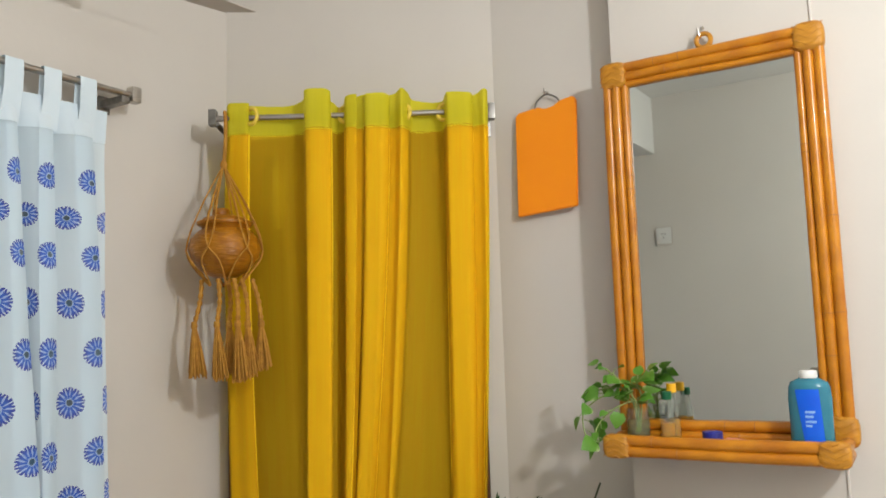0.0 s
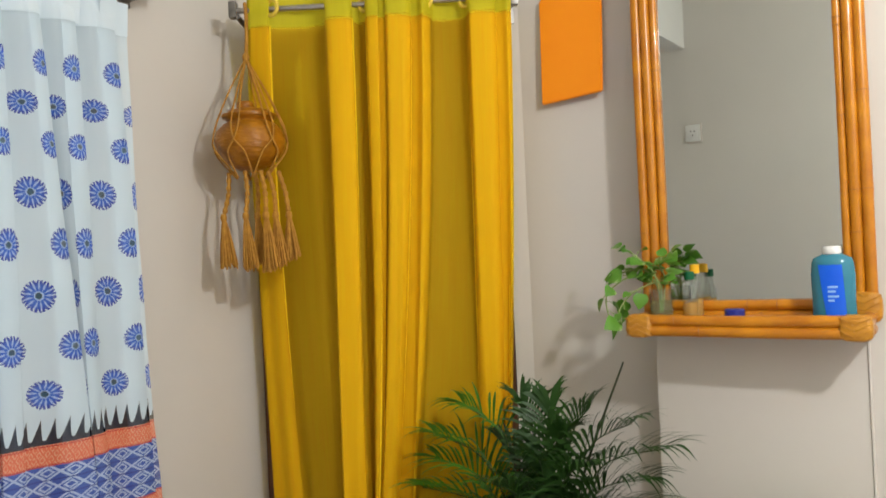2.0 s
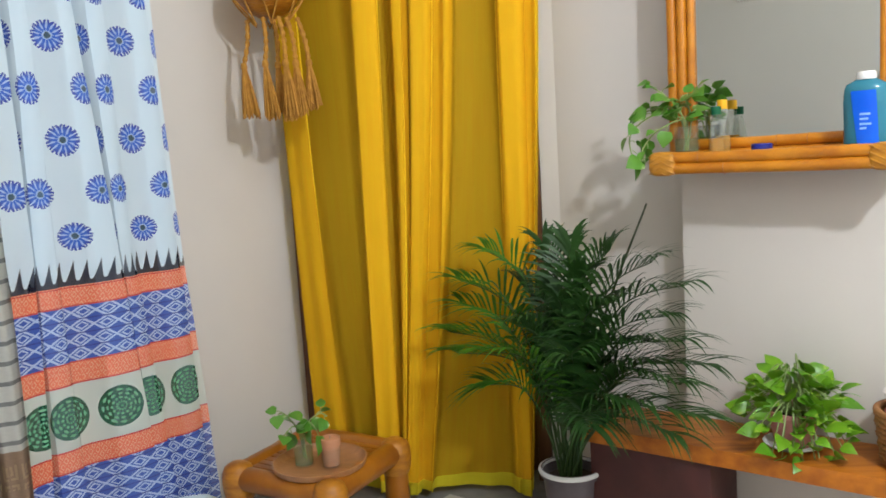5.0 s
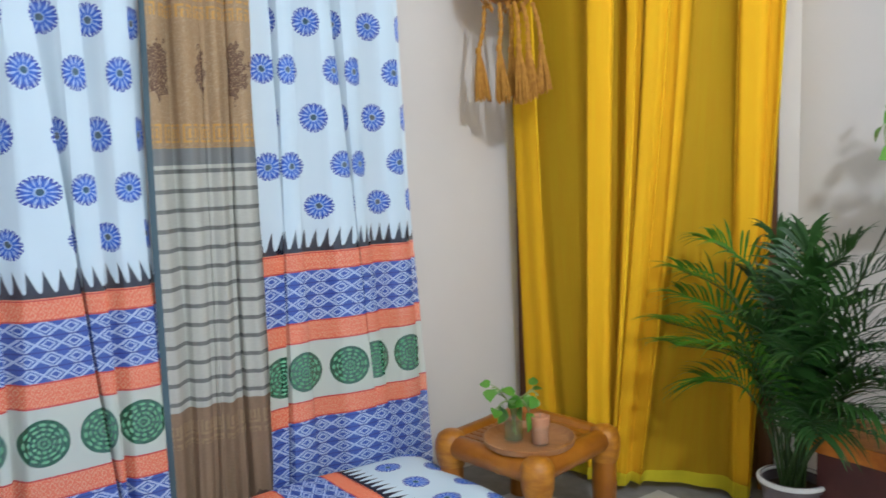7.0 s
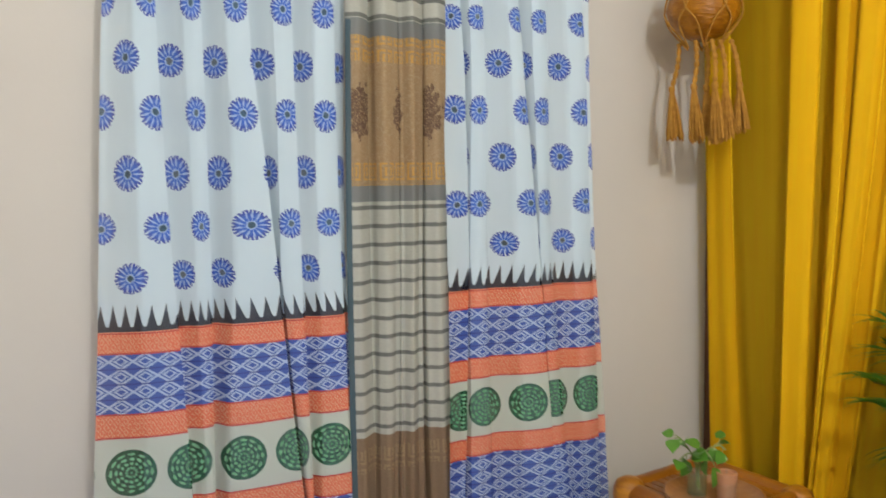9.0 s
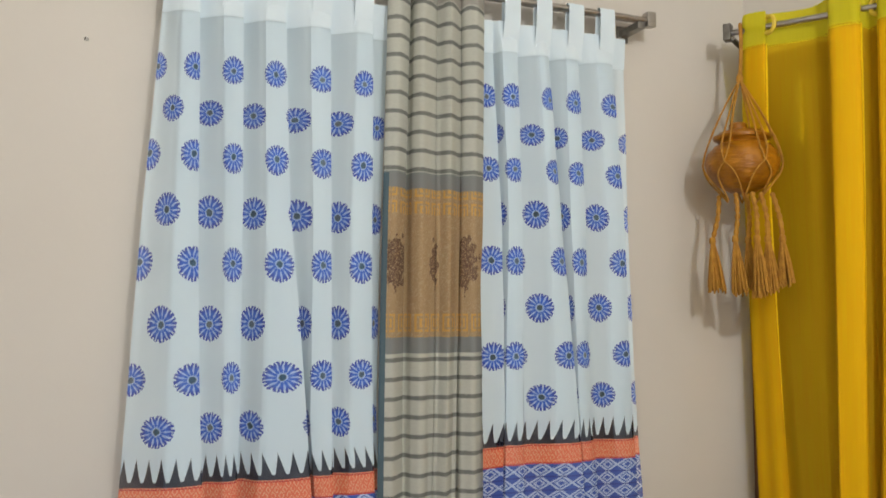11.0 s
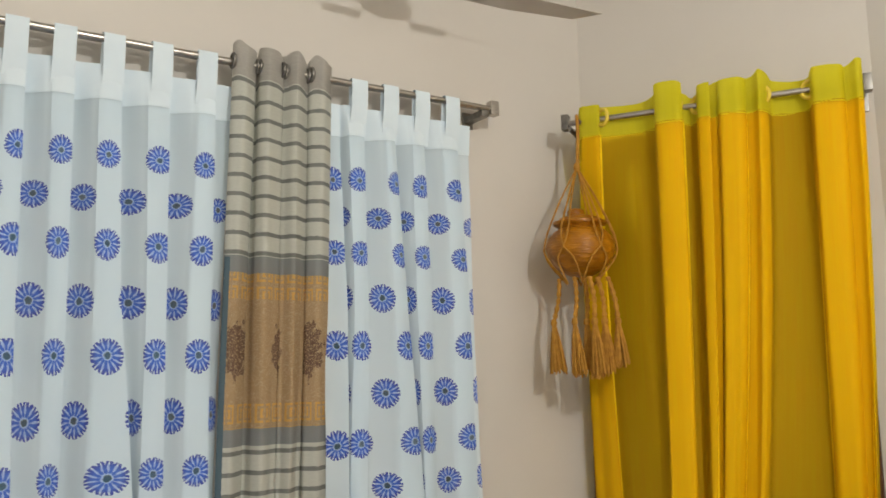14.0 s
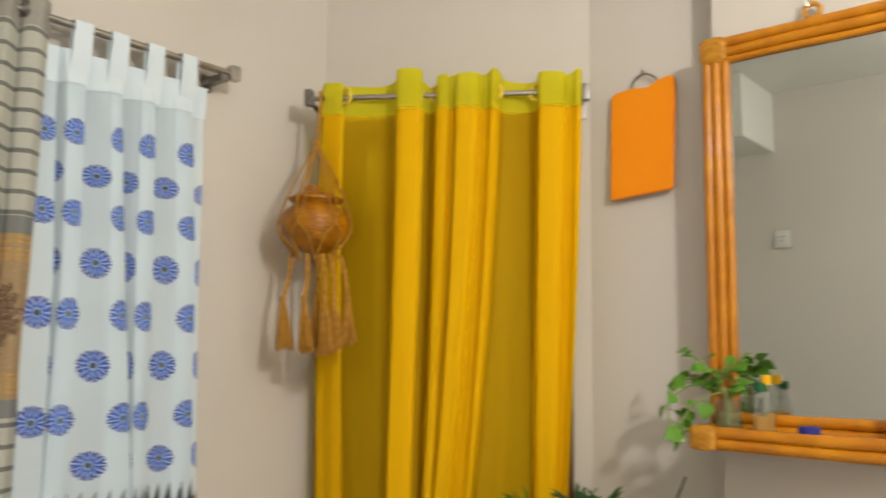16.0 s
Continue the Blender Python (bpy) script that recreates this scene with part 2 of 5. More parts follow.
def print_cloth(name, thin, med_step, med_off):
    """White cotton with blue rosettes, and a border of spikes, coral bands, diamonds and green medallions, by its height."""
    m = mat(name, (0.8, 0.8, 0.8), 0.85)
    u, v = uv_ex(m)
    # rosettes on staggered rows
    rv, cu = 0.1285, 0.15
    row = (v - 0.99) / rv + 0.5
    k = row.floor()
    y = (row - k - 0.5) * rv
    odd = (k * 0.5).frac() * cu
    col = (u + odd) / cu + 0.5
    x = (col.frac() - 0.5) * cu
    wob = (noise_ex(m, 120.0, 2.0, "UV") - 0.5) * 0.007
    r = (x * x + y * y).op("SQRT") + wob
    th = y.op("ARCTAN2", x)
    # forked petals: one stem each, that splits in two towards the rim
    petals = 13.0
    a = ((th * (petals / 6.2832) + 13.0 + (noise_ex(m, 45.0, 1.0, "UV") - 0.5) * 0.7).frac() - 0.5).mag()
    split = ((r - 0.021) * 17.0).clamp()
    across = (a - split).mag() * r * (6.2832 / petals)
    petal = across.lt(0.0029).both(r.lt(0.0400)).both(r.gt(0.0145))
    collar = r.gt(0.0115).both(r.lt(0.0180)).both(a.gt(0.42).inv())
    field = v.gt(0.935).both(v.lt(1.955))
    heart = r.lt(0.0082).both(field)
    halo = r.lt(0.033).both(field)
    shade = noise_ex(m, 3.0, 4.0)
    cloth = mix(m, shade, (0.75, 0.885, 0.97), (0.70, 0.845, 0.95))
    out = mix(m, halo * 0.62, cloth, (0.22, 0.37, 0.88))
    tone = mix(m, ((r - 0.024) * 90.0).clamp(), (0.025, 0.12, 0.66), (0.02, 0.045, 0.42))
    out = mix(m, petal.either(collar).both(field) * 0.96, out, tone)
    out = mix(m, heart, out, (0.012, 0.09, 0.16))
    # spikes, fine and hollow-sided
    tri = (((u / 0.031).frac() - 0.5).mag() * 2.0).inv()
    spike = (v - 0.862).lt(tri.op("POWER", 1.5) * 0.062).both(v.lt(0.935))
    out = mix(m, spike, out, (0.012, 0.014, 0.035))
    # coral bands with a small pale motif
    dx, dy = ((u / 0.019).frac() - 0.5).mag(), ((v / 0.029 + 0.35).frac() - 0.5).mag()
    motif = ((dx + dy) * 2.5).frac().gt(0.62).both(noise_ex(m, 150.0, 2.0, "UV").gt(0.42))
    coral = mix(m, motif * 0.8, (0.90, 0.20, 0.09), (0.97, 0.50, 0.28))
    # diamonds in a pale lattice
    ax, ay = ((u / 0.060).frac() - 0.5).mag(), (((v - 0.645) / 0.03875).frac() - 0.5).mag()
    q = ax + ay + (noise_ex(m, 160.0, 2.0, "UV") - 0.5) * 0.12
    lattice = (q - 0.5).mag().lt(0.085)
    ringed = (q - 0.25).mag().lt(0.062)
    blue = mix(m, lattice.either(ringed), (0.05, 0.11, 0.48), (0.50, 0.62, 0.90))
    rail = ay.gt(0.45)
    blue = mix(m, rail * 0.9, blue, (0.03, 0.05, 0.30))
    # medallions of leafy lace
    gx = (((u - med_off) / med_step + 0.5).frac() - 0.5) * med_step
    gy = v - 0.494
    gr = (gx * gx + gy * gy).op("SQRT")
    gt = gy.op("ARCTAN2", gx)
    curl = (noise_ex(m, 60.0, 2.0, "UV") - 0.5) * 3.5
    lace = ((gt * 12.0 + curl).cos() * 0.8 + (gr * 520.0 + curl).cos()).gt(0.42).both(gr.lt(0.056))
    med = mix(m, lace * 0.9, (0.010, 0.14, 0.060), (0.30, 0.55, 0.36))
    sage = mix(m, gr.lt(0.0605), (0.66, 0.70, 0.62), med)
    for lo, hi, c in ((-1.0, 0.346, blue), (0.346, 0.404, coral), (0.404, 0.585, sage), (0.585, 0.645, coral), (0.645, 0.80, blue), (0.80, 0.858, coral)):
        band = v.gt(lo).both(v.lt(hi))
        out = mix(m, band, out, c)
    for edge in (0.80, 0.645, 0.585, 0.404, 0.346):
        out = mix(m, (v - edge).mag().lt(0.0022), out, (0.62, 0.06, 0.05))
    out = mix(m, (v - 0.851).mag().lt(0.0016), out, (0.62, 0.06, 0.05))
    out = mix(m, (v - 0.862).mag().lt(0.0065), out, (0.012, 0.014, 0.035))
    paint(m, out)
    bump(m, noise_ex(m, 420.0, 2.0, "UV"), 0.06, 0.001)
    return sheer(m, thin, 0.14)


PRINT = print_cloth("printed_white_cotton", 0.25, 0.145, -0.006)
SHEET = print_cloth("printed_bed_cotton", 0.0, 0.15, 0.0)
PLAINWHITE = sheer(two_tone("white_curtain_heading", (0.77, 0.88, 0.96), (0.72, 0.84, 0.93), 12.0, 0.85), 0.0, 0.12)

YELLOW = mat("yellow_sheer_cloth", (0.83, 0.52, 0.01), 0.8)
yu, yv = uv_ex(YELLOW)
ywt = ((noise_ex(YELLOW, 7.0, 4.0, "UV", (22, 0.6, 1)) - 0.5) * 2.5 + 0.5).clamp()
paint(YELLOW, mix(YELLOW, ywt, (1.0, 0.66, 0.001), (1.0, 0.57, 0.001)))
sheer(YELLOW, 0.57, 0.08, (0.98, 0.88, 0.04))
YFOLD = mat("gathered_yellow_cloth", (1.0, 0.72, 0.001), 0.8)
yfw = ((noise_ex(YFOLD, 7.0, 4.0, "UV", (40, 0.5, 1)) - 0.5) * 2.5 + 0.5).clamp()
paint(YFOLD, mix(YFOLD, yfw, (1.0, 0.78, 0.001), (0.98, 0.65, 0.001)))
sheer(YFOLD, 0.10, 0.05, (0.98, 0.84, 0.04))
YHEAD = mat("lime_yellow_curtain_heading", (0.62, 0.56, 0.012), 0.75)
paint(YHEAD, mix(YHEAD, noise_ex(YHEAD, 9.0, 3.0, "UV", (20, 1, 1)), (0.82, 0.74, 0.012), (0.74, 0.66, 0.010)))
sheer(YHEAD, 0.10, 0.35, (0.9, 0.85, 0.2))
YRING = two_tone("yellow_eyelet_plastic", (0.86, 0.66, 0.08), (0.78, 0.58, 0.06), 20.0, 0.35)

BROWN = mat("brown_woven_curtain", (0.4, 0.3, 0.2), 0.8)
bu, bv = uv_ex(BROWN)
weave = noise_ex(BROWN, 60.0, 3.0, "UV", (1, 3, 1))
grey = mix(BROWN, weave, (0.68, 0.69, 0.62), (0.56, 0.575, 0.52))
stripe = ((bv / 0.0525).frac() + (weave - 0.5) * 0.12).lt(0.22)
stripes = mix(BROWN, stripe * 0.9, grey, (0.19, 0.20, 0.19))
kx, ky = ((bu / 0.062).frac() - 0.5).mag(), ((bv / 0.062).frac() - 0.5).mag()
key = (kx.either(ky) * 5.0).frac().gt(0.5).both(kx.gt(0.06))
swirl = (noise_ex(BROWN, 34.0, 2.0, "UV") * 9.0).frac().gt(0.72)
mx, my = ((bu / 0.24 + 0.25).frac() - 0.5) * 0.24, bv - 1.375
blot = (((mx * mx) / 0.0032 + (my * my) / 0.0062) + noise_ex(BROWN, 42.0, 4.0, "UV") * 3.0 - 1.5).lt(0.85).both(noise_ex(BROWN, 210.0, 2.0, "UV").gt(0.44))
gold = mix(BROWN, weave, (0.52, 0.36, 0.19), (0.42, 0.30, 0.17))
gold = mix(BROWN, swirl * 0.45, gold, (0.62, 0.50, 0.34))
edge_zone = (bv - 1.375).mag().gt(0.135)
gold = mix(BROWN, key.both(edge_zone) * 0.8, gold, (0.74, 0.43, 0.10))
gold = mix(BROWN, blot * 0.8, gold, (0.10, 0.045, 0.038))
my2 = bv - 0.10
blot2 = (((mx * mx) / 0.0045 + (my2 * my2) / 0.006) + noise_ex(BROWN, 40.0, 3.0, "UV") * 1.6 - 0.8).lt(0.75)
low = mix(BROWN, weave, (0.36, 0.25, 0.16), (0.28, 0.20, 0.13))
low = mix(BROWN, key.both((bv - 0.385).mag().lt(0.035)) * 0.6, low, (0.50, 0.37, 0.2))
low = mix(BROWN, blot2 * 0.8, low, (0.10, 0.055, 0.05))
bo = mix(BROWN, bv.gt(1.17).both(bv.lt(1.58)), stripes, gold)
bo = mix(BROWN, bv.gt(1.58).both(bv.lt(1.625)).either(bv.gt(1.125).both(bv.lt(1.17))), bo, (0.27, 0.29, 0.29))
bo = mix(BROWN, bv.gt(2.115), bo, mix(BROWN, weave, (0.50, 0.48, 0.44), (0.38, 0.37, 0.34)))
bo = mix(BROWN, bv.lt(0.455), bo, low)
bo = mix(BROWN, bu.lt(0.022).both(bv.lt(1.62)), bo, (0.10, 0.16, 0.20))
paint(BROWN, bo)
bump(BROWN, weave, 0.25, 0.003)
sheer(BROWN, 0.05, 0.3)

# ---- mesh helpers ----
BASE = {}


def thing(name, at, label, category, group="", kind=""):
    ob = new(name)
    ob.location = at
    ob.empty_display_size = 0.05
    BASE[ob.name] = Vector(at)
    return tagged(ob, label, category, group, kind)


def part(name, bm, material, parent=None, label="", smooth=True, fix=True):
    """Link a bmesh in world places as one mesh under parent."""
    if fix:
        bmesh.ops.recalc_face_normals(bm, faces=bm.faces)
    base = BASE[parent.name] if parent else Vector((0, 0, 0))
    if parent is None and bm.verts:
        lo = [min(v.co[i] for v in bm.verts) for i in range(3)]
        hi = [max(v.co[i] for v in bm.verts) for i in range(3)]
        base = Vector(((lo[0] + hi[0]) / 2, (lo[1] + hi[1]) / 2, lo[2]))
    bmesh.ops.translate(bm, verts=bm.verts, vec=-base)
    me = bpy.data.meshes.new(name)
    bm.to_mesh(me)
    bm.free()
    me.materials.append(material)
    if smooth:
        me.polygons.foreach_set("use_smooth", [True] * len(me.polygons))
        me.set_sharp_from_angle(angle=0.7)
    ob = new(name, me)
    BASE[ob.name] = base
    if parent:
        ob.parent = parent
    else:
        ob.location = base
    return tagged(ob, label) if label else ob


def sub(name, bm, material, parent, label="", **kw):
    """A part under a part: the parent part sits at its thing's base."""
    return part(name, bm, material, parent, label, **kw)


def block(f, a0, a1, o0, o1, z0, z1, bevel=0.0, bm=None):
    """A box in a wall frame f(s, o, z), with rounded edges."""
    own = bmesh.new()
    vs = [own.verts.new(f(a, o, z)) for a in (a0, a1) for o in (o0, o1) for z in (z0, z1)]
    for q in ((0, 1, 3, 2), (4, 6, 7, 5), (0, 4, 5, 1), (2, 3, 7, 6), (0, 2, 6, 4), (1, 5, 7, 3)):
        own.faces.new([vs[i] for i in q])
    bmesh.ops.recalc_face_normals(own, faces=own.faces)
    if bevel:
        bmesh.ops.bevel(own, geom=own.edges, offset=bevel, segments=2, affect="EDGES", profile=0.7)
    if bm is None:
        return own
    join(bm, own)
    return bm


def join(bm, other):
    me = bpy.data.meshes.new("tmp")
    other.to_mesh(me)
    other.free()
    bm.from_mesh(me)
    bpy.data.meshes.remove(me)
    return bm


def tube(pts, rad, seg=10, bm=None, cap=True):
    """A round rod along pts; rad is a number or one for each point."""
    bm = bm or bmesh.new()
    pts = [Vector(p) for p in pts]
    rad = rad if isinstance(rad, (list, tuple)) else [rad] * len(pts)
    rings, side = [], None
    for i, p in enumerate(pts):
        d = (pts[min(i + 1, len(pts) - 1)] - pts[max(i - 1, 0)]).normalized()
        if side is None:
            side = d.cross(Vector((0, 0, 1)) if abs(d.z) < 0.9 else Vector((1, 0, 0))).normalized()
        side = (side - d * side.dot(d)).normalized()
        up = d.cross(side)
        rings.append([bm.verts.new(p + (side * math.cos(a) + up * math.sin(a)) * rad[i]) for a in [2 * math.pi * j / seg for j in range(seg)]])
    for a, b in zip(rings, rings[1:]):
        for j in range(seg):
            bm.faces.new((a[j], a[(j + 1) % seg], b[(j + 1) % seg], b[j]))
    if cap:
        bm.faces.new(rings[0][::-1])
        bm.faces.new(rings[-1])
    return bm


def lathe(at, prof, seg=24, bm=None, squash=(1, 1)):
    """Turn a profile of (radius, height) round the upright through at."""
    bm = bm or bmesh.new()
    at = Vector(at)
    rings = []
    for r, z in prof:
        if r < 1e-5:
            rings.append([bm.verts.new(at + Vector((0, 0, z)))])
        else:
            rings.append([bm.verts.new(at + Vector((r * squash[0] * math.cos(a), r * squash[1] * math.sin(a), z))) for a in [2 * math.pi * j / seg for j in range(seg)]])
    for a, b in zip(rings, rings[1:]):
        for j in range(seg):
            k = (j + 1) % seg
            if len(a) == 1 and len(b) > 1:
                bm.faces.new((a[0], b[j], b[k]))
            elif len(b) == 1 and len(a) > 1:
                bm.faces.new((a[j], b[0], a[k]))
            elif len(a) > 1:
                bm.faces.new((a[j], a[k], b[k], b[j]))
    return bm


def torus(at, axis, R, r, seg=20, small=8, bm=None, arc=1.0, start=0.0):
    axis = Vector(axis).normalized()
    e = axis.cross(Vector((0, 0, 1)) if abs(axis.z) < 0.9 else Vector((1, 0, 0))).normalized()
    f = axis.cross(e)
    n = max(3, round(seg * arc))
    pts = [Vector(at) + (e * math.cos(a) + f * math.sin(a)) * R for a in [start + 2 * math.pi * arc * i / n for i in range(n + 1)]]
    return tube(pts, r, small, bm)


def cloth(f, nu, nv, uvf, bm=None):
    """A sheet f(i/nu, j/nv) with its own cloth coordinates uvf."""
    bm = bm or bmesh.new()
    uv = bm.loops.layers.uv.verify()
    g = [[bm.verts.new(f(i / nu, j / nv)) for j in range(nv + 1)] for i in range(nu + 1)]
    for i in range(nu):
        for j in range(nv):
            fa = bm.faces.new((g[i][j], g[i + 1][j], g[i + 1][j + 1], g[i][j + 1]))
            for lo, (a, b) in zip(fa.loops, ((i, j), (i + 1, j), (i + 1, j + 1), (i, j + 1))):
                lo[uv].uv = uvf(a / nu, b / nv)
    return bm


def lerp(a, b, t):
    return a + (b - a) * t


def spline(ps, n):
    """A smooth line of n+1 points through ps."""
    ps = [Vector(p) for p in ps]
    out = []
    for i in range(n + 1):
        x = i / n * (len(ps) - 1)
        k = min(int(x), len(ps) - 2)
        t = x - k
        p0, p1, p2, p3 = ps[max(k - 1, 0)], ps[k], ps[k + 1], ps[min(k + 2, len(ps) - 1)]
        out.append(0.5 * (2 * p1 + (p2 - p0) * t + (2 * p0 - 5 * p1 + 4 * p2 - p3) * t * t + (3 * p1 - p0 - 3 * p2 + p3) * t ** 3))
    return out


# ---- the room ----
H, T = 3.0, 0.12
SW, SE, BACK = -0.883, 3.3, 3.3


def slab(name, quad, z0, z1, material, label, f=None):
    """An upright-sided block over a plan outline."""
    bm = bmesh.new()
    lo = [bm.verts.new((x, y, z0)) for x, y in quad]
    hi = [bm.verts.new((x, y, z1)) for x, y in quad]
    bm.faces.new(lo)
    bm.faces.new(hi)
    for i in range(len(quad)):
        j = (i + 1) % len(quad)
        bm.faces.new((lo[i], lo[j], hi[j], hi[i]))
    ob = part(name, bm, material, None, smooth=False)
    return tagged(ob, label, kind="structure")


def xy(p):
    return (p.x, p.y)


LEN_W = BACK - 0.595
outline = [xy(pm(-1.2, -0.5, 0)), xy(pm(SE + 0.2, -0.5, 0)), xy(pm(SE + 0.2, BACK + 0.2, 0)), xy(pm(-1.2, BACK + 0.2, 0))]
slab("floor", outline, -0.1, 0.0, GROUT, "pale tiled floor with grey joints")
slab("ceiling", outline, H, H + 0.1, CEIL, "plain white painted ceiling")
slab("wall_window", [xy(pw(-0.34, 0, 0)), xy(pw(LEN_W, 0, 0)), xy(pw(LEN_W, -T, 0)), xy(pw(-0.34, -T, 0))], 0, H, WALL, "cream painted wall behind the printed curtains")
# slanting door wall, with the doorway
E0, E1 = Vector((-0.834, 3.01)), Vector((0.115, 2.84))
EU = (E1 - E0).normalized()
EN = Vector((EU.y, -EU.x))
ELEN, DTOP = (E1 - E0).length, 2.12


def pe(a, o, z):
    """Door wall: a along it from the window wall, o out into the room."""
    q = E0 + EU * a + EN * o
    return Vector((q.x, q.y, z))


slab("wall_door_east", [xy(pe(ELEN - 0.06, 0, 0)), xy(pe(ELEN, 0, 0)), xy(pe(ELEN + 0.03, -T, 0)), xy(pe(ELEN - 0.06, -T, 0))], 0, H, WALL, "narrow cream wall strip beside the doorway")
slab("wall_door_lintel", [xy(pe(-0.004, 0, 0)), xy(pe(ELEN - 0.06, 0, 0)), xy(pe(ELEN - 0.06, -T, 0)), xy(pe(0.06, -T, 0))], DTOP, H, WALL, "cream wall above the doorway")
slab("wall_return", [xy(pm(0, 0, 0)), xy(pm(0.56, 0, 0)), xy(pm(0.56, -T, 0)), xy(pm(0.02, -T, 0))], 0, H, WALL, "cream wall with the orange board")
slab("wall_mirror", [xy(pm(0.462, 0.10, 0)), xy(pm(SE, 0.10, 0)), xy(pm(SE, -0.1, 0)), xy(pm(0.562, -0.1, 0)), xy(pm(0.562, 0.0, 0)), xy(pm(0.462, 0.0, 0))], 0, H, WALL, "cream wall that stands forward behind the cane mirror")
slab("wall_east", [xy(pm(SE, -0.1, 0)), xy(pm(SE + T, -0.1, 0)), xy(pm(SE + T, BACK, 0)), xy(pm(SE, BACK, 0))], 0, H, WALL, "plain cream side wall")
slab("wall_back", [xy(pm(SW - T, BACK, 0)), xy(pm(SE + T, BACK, 0)), xy(pm(SE + T, BACK + T, 0)), xy(pm(SW - T, BACK + T, 0))], 0, H, WALL, "plain cream wall facing the mirror")
slab("baseboard", [xy(pm(0.47, 0.101, 0)), xy(pm(SE, 0.101, 0)), xy(pm(SE, 0.112, 0)), xy(pm(0.47, 0.112, 0))], 0.002, 0.09, TILE, "low pale tile skirting")
part("wall_seam", tube([pm(1.023, 0.102, 0.1), pm(1.023, 0.102, H)], 0.004, 6), WALL, None)["kind"] = "structure"
bpy.data.objects["wall_seam"]["label"] = "thin upright plaster seam in the wall"

# doorway: frame, leaf, bolt
DW = ELEN - 0.06
door = tagged(part("door_1", block(pe, 0.055, DW - 0.05, -0.105, -0.065, 0.01, DTOP - 0.05, 0.003), DOORWOOD, None), "closed brown wooden door behind the yellow curtain", "door", kind="structure")
for a, b_, z0, z1, nm in ((0.003, 0.055, 0, DTOP - 0.002, "frame_side"), (DW - 0.05, DW - 0.002, 0, DTOP - 0.002, "frame_side"), (0.055, DW - 0.05, DTOP - 0.05, DTOP - 0.002, "frame_head")):
    part(nm, block(pe, a, b_, -0.11, 0.006, z0, z1, 0.004), DOORWOOD, door)
for a, b_, z0, z1 in ((0.13, 0.40, 1.15, 1.95), (0.49, 0.76, 1.15, 1.95), (0.13, 0.40, 0.2, 1.0), (0.49, 0.76, 0.2, 1.0)):
    part("door_panel", block(pe, a, b_, -0.066, -0.058, z0, z1, 0.004), DOORWOOD, door)
bolt = part("tower_bolt", block(pe, 0.150, 0.198, -0.064, -0.052, 1.83, 2.02, 0.002), STEEL, door, "chrome tower bolt")
sub("bolt_rod", tube([pe(0.174, -0.045, 1.80), pe(0.174, -0.045, 2.05)], 0.008, 8), STEEL, bolt)

# ---- window curtains ----
def window_rod():
    r = thing("curtain_rod", pw(1.03, 0.06, 2.1), "double brushed steel curtain rod with square ends on the wall", "curtain rod")
    for o, z in ((0.10, 2.160), (0.045, 2.178)):
        part("rod", tube([pw(0.265, o, z), pw(1.775, o, z)], 0.0095, 12), STEEL, r)
    for s in (0.262, 1.778):
        part("end_cap", block(pw, s - 0.016, s + 0.016, 0.085, 0.115, 2.138, 2.185, 0.003), STEEL, r)
    for s in (0.30, 1.74):
        b = part("bracket", block(pw, s - 0.014, s + 0.014, 0.002, 0.112, 2.128, 2.15, 0.003), DARKSTEEL, r)
        sub("wall_plate", block(pw, s - 0.02, s + 0.02, 0.001, 0.008, 2.112, 2.166, 0.002), DARKSTEEL, b)


LEVELS = (2.0, 1.5, 0.95, 0.35)


def between(z, heights, values):
    """The value at height z, along straight pieces; heights run downwards."""
    k = 0
    while k < len(heights) - 2 and z < heights[k + 1]:
        k += 1
    t = (z - heights[k]) / (heights[k + 1] - heights[k])
    return lerp(values[k], values[k + 1], t)


